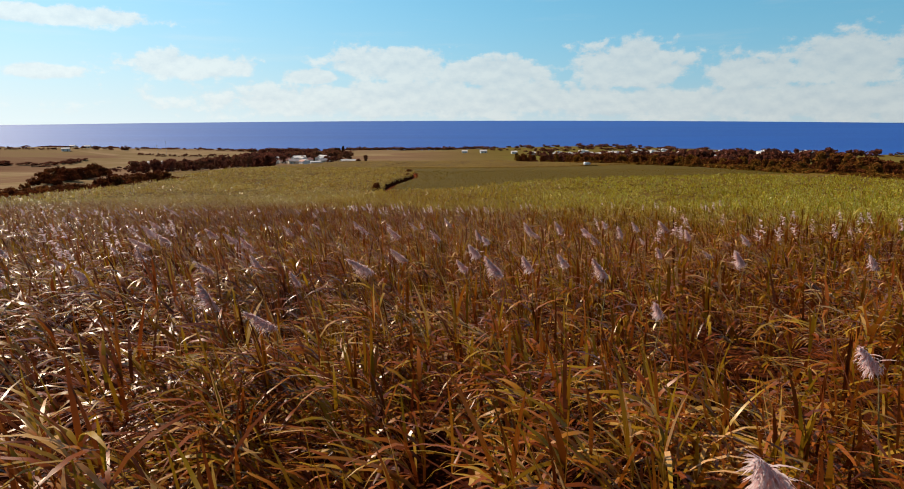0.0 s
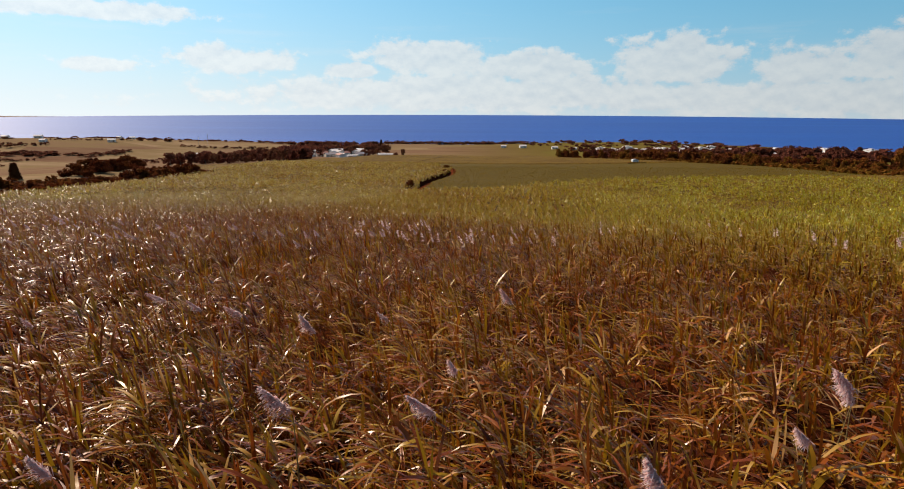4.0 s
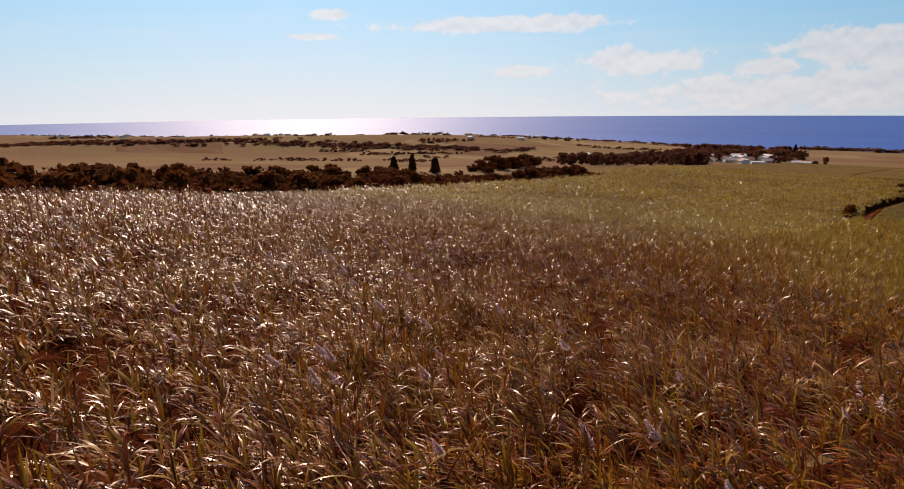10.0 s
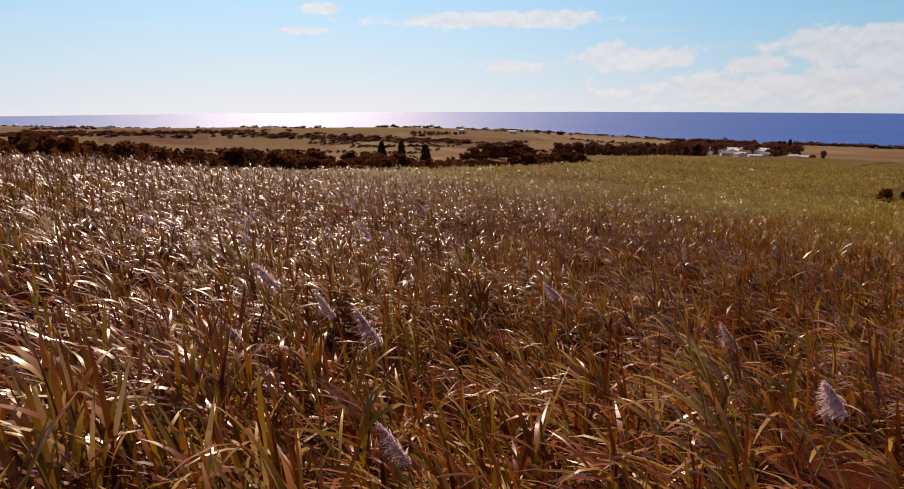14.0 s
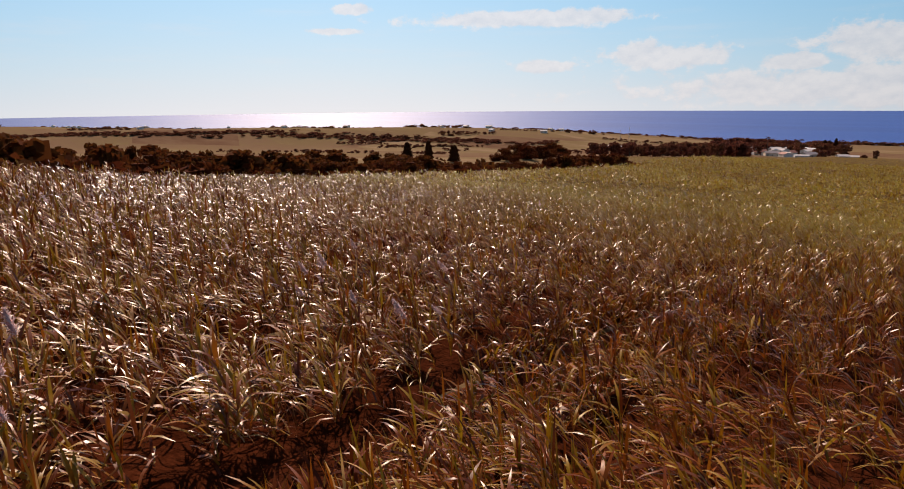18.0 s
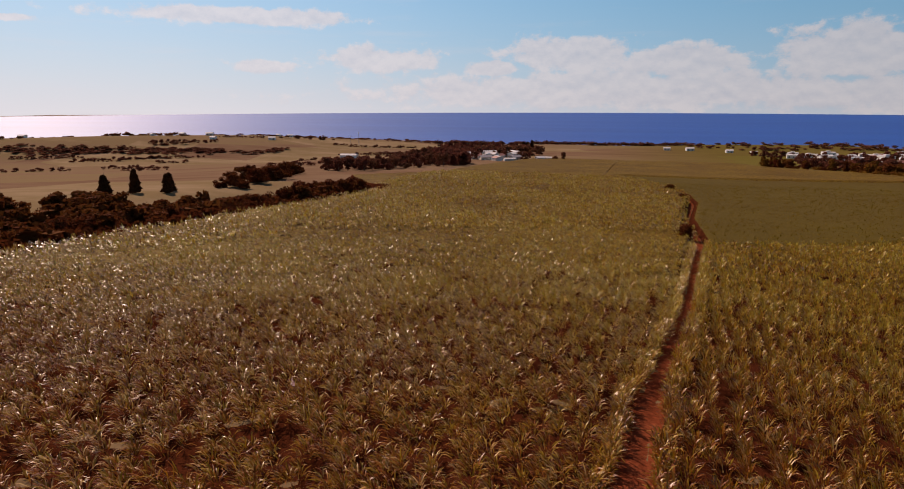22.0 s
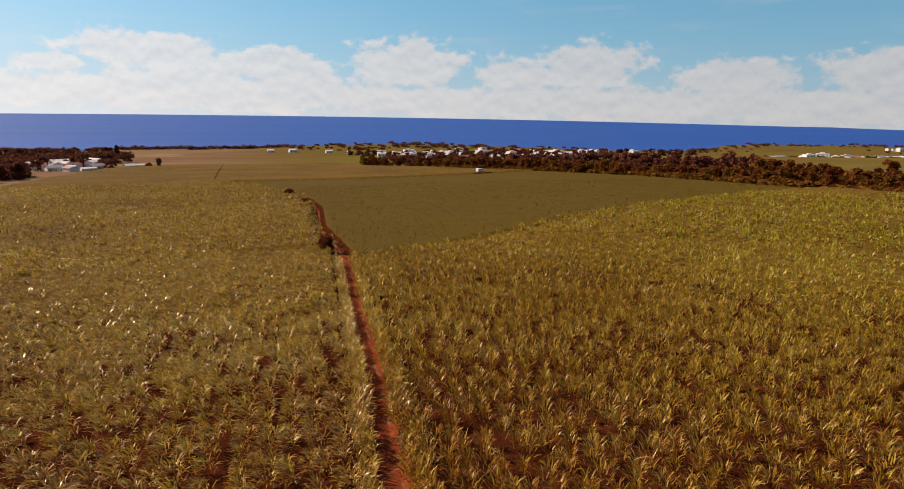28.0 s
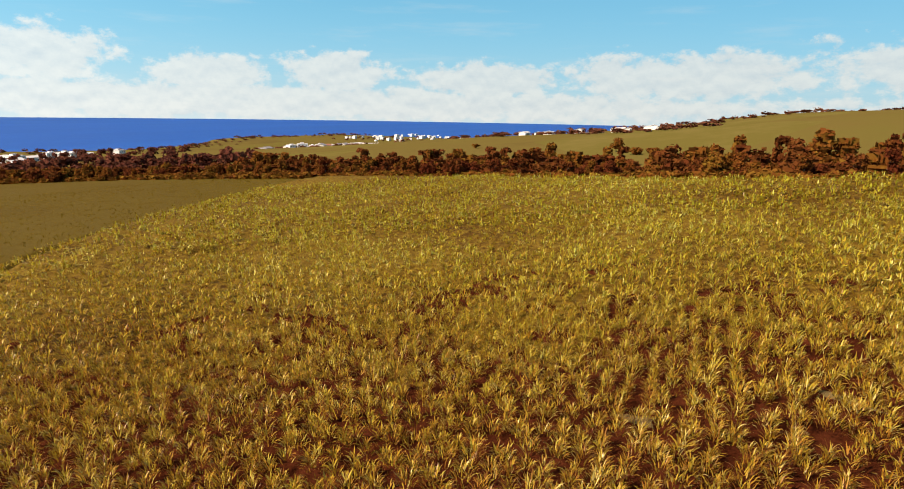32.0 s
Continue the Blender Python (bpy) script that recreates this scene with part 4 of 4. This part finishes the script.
stand(LOW, cull(belt(110, 10, lambda g: (lambda y: (-166 - g.random() * 46 - 0.30 * (y - 500), y))(g.uniform(500, 690))), 6.5), "wood below the farmhouses", (0.8, 1.2), seed=11)
woods("farm_woods", LOW, cull(belt(200, 12, lambda g: (g.uniform(-335, -168), g.uniform(880, 985))), 6.5), "dark wood behind the farmhouses", (1.3, 1.9), 13, 0.45)
def farm_spot(g):
    y = g.uniform(530, 1150)
    x0, x1 = float(np.interp(y, (530, 580, 700, 940, 1150), (-172, -196, -238, -312, -380))), float(np.interp(y, (530, 600, 690, 800, 1150), (-160, -178, -212, -214, -205)))
    return x0 + (x1 - x0) * g.random(), y


woods("farm_woods", LOW, cull(belt(700, 17, farm_spot), 6.0), "dense dark wood beside and behind the farmhouses", (1.0, 1.6), 33, 0.4)
stand(LOW, [(-196, 700), (-212, 712), (-176, 728), (-190, 764), (-150, 742), (-160, 762), (-214, 776), (-182, 790), (-120, 768), (-112, 770), (-152, 780), (-165, 790), (-178, 800), (-238, 700), (-230, 690), (-230, 720), (-236, 740)], "trees round the farmhouses", (0.9, 1.3), seed=14)
stand(SPIRE, [(-209, 1100), (-216, 1106), (-203, 1112)], "tall conifers behind the farmhouses", (1.7, 2.4), seed=15)
g = np.random.default_rng(31)
spots = []
for _ in range(26):
    cx, cy = g.uniform(-900, -260), g.uniform(480, 1050)
    ln, a2 = g.uniform(20, 120), g.uniform(0.35, 0.8)
    for k in range(int(ln / 5) + 1):
        spots.append((cx + (k * 5) * math.cos(a2) + g.normal(0, 1.5), cy + (k * 5) * math.sin(a2) + g.normal(0, 1.5)))
woods("field_hedges", LOW, spots, "low dark hedges and bushes between the lower fields", (0.3, 0.6), 16, 0.25, 1.5)
FARW = [tree("coastal_tree", k, 160 + i, M_HAZED_WOOD, "dark tree in the belt along the coast", 6, 16, 1.6) for i, k in enumerate(("round", "round", "shrub"))]


def coast_spot(x0, x1, d0, d1):
    def f2(g):
        x = g.uniform(x0, x1)
        return x, float(coast_y(x)) - g.uniform(d0, d1)
    return f2


g = np.random.default_rng(71)
coast = []
for _ in range(12):
    cx = g.uniform(-1800, -380)
    cy, ln = float(coast_y(cx)) - g.uniform(60, 420), g.uniform(30, 170)
    coast += [(cx + q * 0.82 + g.normal(0, 5), cy + q * 0.55 + g.normal(0, 5)) for q in np.arange(0, ln, 8.0)]
coast = [q for q in coast if q[1] < float(coast_y(q[0])) - 25]
# the dark band of trees along the western ridge
RIDGE = ((-2000, -60), (-1392, 375), (-1211, 515), (-1085, 655), (-752, 815), (-560, 905))
g = np.random.default_rng(73)
ridge = []
for _ in range(1150):
    x = g.uniform(-2000, -560)
    y = float(np.interp(x, [q[0] for q in RIDGE], [q[1] for q in RIDGE])) + g.normal(0, 16)
    if float(grain(x, y, 90.0)) > 0.3:
        ridge.append((x, y))
woods("ridge_woods", FARW, ridge, "low dark band of trees along the western ridge", (0.28, 0.55), 74, 0.3, 3.0)
shore = belt(520, 75, coast_spot(-1900, -400, 22, 110))
woods("coastal_woods", FARW, shore, "low continuous dark scrub along the western shore", (0.22, 0.45), 76, 0.3, 3.2)
coast += belt(240, 19, coast_spot(-400, 60, 25, 60))
coast += belt(160, 21, coast_spot(60, 480, 30, 190)) + belt(90, 24, lambda g: (g.uniform(660, 1000), g.uniform(600, 820))) + belt(60, 25, lambda g: (g.uniform(1450, 2000), g.uniform(880, 1200))) + belt(170, 23, coast_spot(500, 2300, 25, 140))
coast += belt(170, 34, lambda g: (g.uniform(900, 1450), g.uniform(-420, 330))) + belt(90, 36, lambda g: (g.uniform(560, 780), g.uniform(120, 420)))
woods("coastal_woods", FARW, coast, "scattered dark woods along the coast and the inland ridge", (0.4, 0.85), 18, 0.32, 2.1)
# the eastern belt beyond the cane
EAST = [tree("gully_tree", k, 180 + i, m, lab) for i, (k, m, lab) in enumerate((
    ("round", M_CROWN, "dark brown-green tree in the eastern belt"), ("tall", M_CROWN, "dark brown-green tree in the eastern belt"),
    ("round", M_SCRUB, "olive and rust coloured tree in the eastern belt"), ("tall", M_SCRUB, "olive and rust coloured tree in the eastern belt"),
    ("shrub", M_SCRUB, "olive and rust coloured shrub in the eastern belt"), ("shrub", M_CROWN, "dark shrub in the eastern belt")))]


def east_spot(g):
    y = g.uniform(40, 535)
    return float(east_edge(y)) + 3 + g.random() * (48 if y < 330 else 30), y


east = cull(belt(1500, 25, east_spot), 4.2)
near_e = [q for q in east if 90 < q[1] < 380 and q[0] < float(east_edge(q[1])) + 14][:150]
stand(EAST, near_e, "trees of the eastern belt", (0.55, 0.95), seed=26)
rest = [q for q in east if q not in near_e]
woods("belt_scrub", [EAST[4], EAST[4]], belt(300, 44, lambda g: (lambda y: (float(east_edge(y)) + 1.5 + 7 * g.random(), y))(g.uniform(60, 535))), "low rust and olive scrub along the edge of the eastern belt", (0.55, 1.0), 45, 0.13)
woods("gully_scrub", G_W[4:], belt(230, 46, lambda g: (lambda y: (float(west_edge(y)) - 2 - 24 * g.random(), y))(g.uniform(40, 284))), "low dark scrub along the edge of the western gully", (0.6, 1.0), 47, 0.15)
woods("belt_woods", EAST[:2], rest[::2], "dark brown-green trees of the dense eastern belt", (0.7, 1.05), 42, 0.2)
woods("belt_woods", EAST[2:5], rest[1::2], "olive and rust coloured trees of the dense eastern belt", (0.65, 1.05), 43, 0.2)
stand(EAST, cull(belt(60, 27, lambda g: (lambda y: (float(east_edge(y)) + 3 + g.random() * 12, y))(g.uniform(556, 632))), 4.5), "hedge at the field corner", (0.7, 0.95), seed=28)
stand(EAST[2:5], [(321, 266), (204, 196), (230, 150), (236, 158), (262, 170)], "lone trees beyond the eastern belt", (0.7, 0.9), seed=29)
village_trees = belt(170, 30, lambda g: (g.uniform(130, 470), g.uniform(640, 1120)))
village_trees += cull(belt(200, 32, lambda g: (lambda y: (float(east_edge(y)) + 34 + g.random() * 60, y))(g.uniform(350, 660))), 6)
woods("village_woods", LOW, village_trees, "dark trees round the village houses", (0.8, 1.2), 31, 0.5)
# lone bushes along the track
BUSH = [tree("bush", "bush", 200 + i, M_CROWN, "round dark bush beside the red track", 12, 60, 0.4) for i in range(3)]
for b2, (x, y, s) in zip(BUSH, ((-27.1, 223.7, 1.0), (-22.2, 300.2, 0.85), (-24.2, 332.8, 0.95))):
    b2.matrix_basis = pose(x, y, float(ground_z(x, y)) - 0.1, 0, 0, 40 * s) @ Matrix.Scale(s, 4)
    tagged(b2, group="bushes along the track")


def palm(seed):
    root = new("palm_tree")
    g = random.Random(seed)
    bm = bmesh.new()
    p = Vector((0, 0, -0.3))
    for k in range(5):
        q = Vector((0.12 * k * k * 0.2, 0, 2.6 * (k + 1)))
        limb(bm, p, q, 0.2 - 0.02 * k, 0.18 - 0.02 * k)
        p = q
    part("trunk", bm, M_BARK, root)
    n = 16
    phi = np.linspace(0, 6.28, n, endpoint=False) + 0.2
    base = np.repeat(np.array([[p.x, p.y, p.z]]), n, 0)
    v, f = ribbons(base, phi, np.radians(np.linspace(20, 70, n)), np.full(n, 1.9), np.full(n, 3.2), np.full(n, 0.7), 6)
    mesh_object("fronds", v, f, M_CONIFER, root, smooth=False)
    return tagged(root, "tall slender palm above the farmhouses", "palm tree", "palms among the farmhouses")


PALM = palm(5)
for k, (x, y) in enumerate(((-196, 742), (-188, 752), (-168, 735), (-206, 770))):
    m = pose(x, y, float(ground_z(x, y)), 0, 0, 70 * k) @ Matrix.Scale(1.0 + 0.12 * k, 4)
    c = PALM if k == 0 else copy_thing(PALM, m)
    c.matrix_basis = m



# ---- houses, masts, vehicles ----
def block(bm, x0, x1, y0, y1, z0, z1):
    vs = [bm.verts.new((x, y, z)) for z in (z0, z1) for y in (y0, y1) for x in (x0, x1)]
    for f in ((0, 2, 3, 1), (4, 5, 7, 6), (0, 1, 5, 4), (2, 6, 7, 3), (0, 4, 6, 2), (1, 3, 7, 5)):
        bm.faces.new([vs[k] for k in f])


def house(name, w, d, h, wall, roof, label, pitch=0.35, storeys=1, flat=False):
    """A house with its walls, roof, door and each window a part of its own."""
    root = new(name)
    bm = bmesh.new()
    block(bm, -w / 2, w / 2, -d / 2, d / 2, -1.5, h)
    if not flat:
        rise = d / 2 * pitch
        for sx in (-w / 2 + 0.02, w / 2 - 0.02):
            bm.faces.new([bm.verts.new(c) for c in ((sx, -d / 2, h), (sx, d / 2, h), (sx, 0, h + rise))])
    part("wall", bm, wall, root)
    bm = bmesh.new()
    if flat:
        block(bm, -w / 2 - 0.2, w / 2 + 0.2, -d / 2 - 0.2, d / 2 + 0.2, h, h + 0.3)
        block(bm, -w * 0.2, w * 0.15, -d * 0.2, d * 0.2, h + 0.3, h + 1.6)
    else:
        rise, o = d / 2 * pitch, 0.5
        for s in (-1, 1):
            pts = [(-w / 2 - o, s * (d / 2 + o), h - o * pitch), (w / 2 + o, s * (d / 2 + o), h - o * pitch), (w / 2 + o, 0, h + rise), (-w / 2 - o, 0, h + rise)]
            lo = [bm.verts.new((x, y, z + 0.03)) for x, y, z in pts]
            hi = [bm.verts.new((x, y, z + 0.2)) for x, y, z in pts]
            bm.faces.new(lo[::-1])
            bm.faces.new(hi)
            for k in range(4):
                bm.faces.new((lo[k], lo[(k + 1) % 4], hi[(k + 1) % 4], hi[k]))
    bmesh.ops.recalc_face_normals(bm, faces=bm.faces)
    part("roof", bm, roof, root)
    n = max(2, int(w / 4))
    for st in range(storeys):
        z = st * 2.8
        for k in range(n):
            x = -w / 2 + (k + 0.5) * w / n
            for s in (-1, 1):
                y = s * d / 2
                bm = bmesh.new()
                if st == 0 and k == n // 2 and s == -1:
                    block(bm, x - 0.5, x + 0.5, min(y, y + s * 0.05), max(y, y + s * 0.05), 0.0, 2.1)
                    part("door", bm, M_DOOR, root, "brown painted door")
                else:
                    block(bm, x - 0.6, x + 0.6, min(y, y + s * 0.05), max(y, y + s * 0.05), z + 0.9, z + 2.1)
                    part("window", bm, M_GLASS, root)
    return tagged(root, label, "house")


def settle(proto, spots, group):
    for k, (x, y, turn, s) in enumerate(spots):
        s = s * (0.78 if group == FARM else 1.0)
        m = pose(x, y, float(ground_z(x, y)), 0, 0, turn) @ Matrix.Scale(s, 4)
        c = copy_thing(proto, m) if proto.get("used") else proto
        proto["used"] = 1
        c.matrix_basis = m
        tagged(c, group=group)


FARM = "farmhouses below the cane fields"
H_LONG = house("farmhouse", 17, 8, 3.4, M_PLASTER, M_ROOF_W, "long white farm building with a pale sheet roof", 0.3)
H_RED = house("farmhouse", 12, 8, 3.6, M_PLASTER, M_ROOF_R, "white farmhouse with a rusty red sheet roof", 0.45)
H_GREY = house("farmhouse", 13, 9, 3.4, M_PALE, M_ROOF_G, "cream farmhouse with a dark grey roof", 0.4)
H_SMALL = house("cottage", 9, 7, 3.0, M_PLASTER, M_ROOF_W, "small white cottage with a pale roof", 0.4)
H_FLAT = house("town_house", 12, 10, 6.0, M_PLASTER, M_ROOF_W, "two-storey white block house with a flat roof", storeys=2, flat=True)
H_BLOCK = house("apartment_block", 20, 14, 12.0, M_PLASTER, M_ROOF_W, "white apartment block in the distant town", storeys=4, flat=True)
H_TWO = house("farmhouse", 13, 9, 6.0, M_PLASTER, M_ROOF_W, "two-storey white farmhouse with a pale roof", 0.35, storeys=2)
settle(H_LONG, [(-160, 706, 25, 0.9), (-320, 657, 3, 1.3), (-268, 668, 8, 0.9), (-196, 792, -10, 1.2)], FARM)
settle(H_TWO, [(-198, 776, 40, 1.4), (-186, 740, -30, 1.3), (-172, 790, 60, 1.3), (-210, 736, 70, 1.3), (-206, 812, 20, 1.5), (-178, 830, -40, 1.5)], FARM)
settle(H_RED, [(-199, 714, 40, 1.3), (-172, 698, -50, 1.1), (-184, 764, 65, 1.4), (-214, 770, 25, 1.4)], FARM)
settle(H_GREY, [(-186, 708, 30, 1.2), (-162, 745, 54, 1.3), (-194, 750, -60, 1.3)], FARM)
settle(H_SMALL, [(-136, 757, 36, 1.3), (-205, 694, 60, 1.2), (-164, 772, 40, 1.4), (-176, 724, -35, 1.3), (-129, 775, 10, 1.1)], FARM)


def scatter(n, seed, place, turn=25, sizes=(0.85, 1.3)):
    g = np.random.default_rng(seed)
    out = []
    for _ in range(n):
        x, y = place(g)
        out.append((float(x), float(y), float(g.uniform(-turn, turn)), float(g.uniform(*sizes))))
    return out


VIL = "village houses near the coast"
village = lambda g: (g.uniform(170, 460), g.uniform(690, 1110))
settle(H_FLAT, scatter(26, 51, village), VIL)
settle(H_SMALL, scatter(18, 52, village), VIL)
settle(H_LONG, scatter(9, 53, village) + [(318, 742, 4, 1.2), (344, 760, 2, 1.3), (300, 700, 10, 1)], VIL)
settle(H_RED, scatter(8, 54, village), VIL)
settle(H_SMALL, [(118, 1180, 5, 1.2), (60, 1225, 10, 1.4), (22, 1230, 0, 1.2), (150, 1150, 8, 1.1)], "cottages on the shore")
TOWN = "white houses of the coastal town"
for proto, n2, sd in ((H_FLAT, 12, 55), (H_GREY, 14, 61), (H_RED, 12, 62), (H_SMALL, 14, 63)):
    settle(proto, scatter(n2, sd, lambda g: (g.uniform(670, 980), g.uniform(620, 790)), 60, (0.8, 1.25)), TOWN)
settle(H_LONG, scatter(10, 56, lambda g: (g.uniform(690, 980), g.uniform(620, 790)), sizes=(0.9, 1.4)), TOWN)
settle(H_BLOCK, scatter(26, 57, lambda g: (g.uniform(1500, 2050), g.uniform(950, 1200)), sizes=(0.4, 0.85)), "apartment blocks of the distant town")
settle(H_FLAT, scatter(24, 58, lambda g: (g.uniform(1450, 2050), g.uniform(900, 1200)), sizes=(0.6, 1.0)), TOWN)
settle(H_LONG, scatter(10, 59, lambda g: (g.uniform(640, 760), g.uniform(200, 340)), sizes=(0.8, 1.1)) + [(698, 313, 10, 1), (711, 277, 0, 1.2), (692, 188, 5, 1.2), (705, 196, 0, 1)], "hamlet beyond the eastern belt")
settle(H_SMALL, scatter(22, 60, lambda g: (lambda x: (x, float(coast_y(x)) - g.uniform(60, 230)))(g.uniform(-1700, -650))), "houses along the western coast")


def mast(h):
    root = new("lattice_mast")
    for sx, sy in ((-1, -1), (1, -1), (0, 1)):
        bm = bmesh.new()
        limb(bm, (sx * 0.9, sy * 0.9, -0.5), (sx * 0.25, sy * 0.25, h), 0.09, 0.06, 5)
        part("leg", bm, M_STEEL, root)
    for k in range(9):
        bm = bmesh.new()
        z0, z1 = h * k / 9, h * (k + 1) / 9
        r0, r1 = 0.9 - 0.65 * k / 9, 0.9 - 0.65 * (k + 1) / 9
        limb(bm, (-r0, -r0, z0), (r1, -r1, z1), 0.05, 0.05, 4)
        limb(bm, (r0, -r0, z0), (0, r1, z1), 0.05, 0.05, 4)
        limb(bm, (0, r0, z0), (-r1, -r1, z1), 0.05, 0.05, 4)
        part("brace", bm, M_STEEL, root)
    for k in range(3):
        bm = bmesh.new()
        block(bm, -0.6 + 0.6 * k - 0.15, -0.6 + 0.6 * k + 0.15, -0.7, -0.55, h - 3, h - 0.6)
        part("antenna_panel", bm, M_PLASTER, root)
    return tagged(root, "slim steel lattice radio mast by the shore", "mast", "radio masts by the shore")


for x, y, h in ((-501, 1057, 23), (-513, 1048, 17)):
    o = mast(h)
    o.matrix_basis = pose(x, y, float(ground_z(x, y)))


def van(x, y, turn):
    """A white van parked at the edge of the far field."""
    root = new("van")
    bm = bmesh.new()
    prof = [(-2.4, 0.45), (2.4, 0.45), (2.4, 1.15), (1.75, 1.3), (1.2, 2.0), (-2.3, 2.05), (-2.4, 1.9)]
    sides = [[bm.verts.new((px2, s * 0.92, pz)) for px2, pz in prof] for s in (-1, 1)]
    bm.faces.new(sides[0])
    bm.faces.new(sides[1][::-1])
    for k in range(len(prof)):
        a2, b2 = k, (k + 1) % len(prof)
        bm.faces.new((sides[0][b2], sides[0][a2], sides[1][a2], sides[1][b2]))
    bmesh.ops.recalc_face_normals(bm, faces=bm.faces)
    part("body", bm, M_CARPAINT, root)
    for x0, x1 in ((-2.0, -0.7), (-0.5, 0.9)):
        for s in (-1, 1):
            bm = bmesh.new()
            block(bm, x0, x1, min(s * 0.92, s * 0.94), max(s * 0.92, s * 0.94), 1.3, 1.85)
            part("window", bm, M_GLASS, root)
    bm = bmesh.new()
    bm.faces.new([bm.verts.new(c2) for c2 in ((1.76, -0.8, 1.33), (1.76, 0.8, 1.33), (1.26, 0.75, 1.98), (1.26, -0.75, 1.98))])
    part("windscreen", bm, M_GLASS, root)
    for wx in (-1.5, 1.5):
        for s in (-1, 1):
            bm = bmesh.new()
            bmesh.ops.create_cone(bm, cap_ends=True, segments=18, radius1=0.34, radius2=0.34, depth=0.24, matrix=pose(wx, s * 0.84, 0.34, 90, 0, 0))
            wheel = part("wheel", bm, M_TYRE, root)
            bm = bmesh.new()
            bmesh.ops.create_cone(bm, cap_ends=True, segments=12, radius1=0.19, radius2=0.17, depth=0.05, matrix=pose(wx, s * 0.97, 0.34, 90, 0, 0))
            part("rim", bm, M_STEEL, wheel)
    root.matrix_basis = pose(x, y, float(ground_z(x, y)) + CANE * 0.55, 0, 0, turn)
    return tagged(root, "white van parked among the far cane", "van")


# bare ground where the van stands
v, f = sheet(*(lambda a2, b2: (a2, b2, ground_z(a2, b2) + CANE * 0.55))(*np.meshgrid(np.linspace(86.5, 98.5, 8), np.linspace(430, 438, 8))))
tagged(mesh_object("pavement", v, f, M_SOIL), "bare raised headland of red soil in the far field", "ground", kind="structure")
van(92.5, 434, 25)
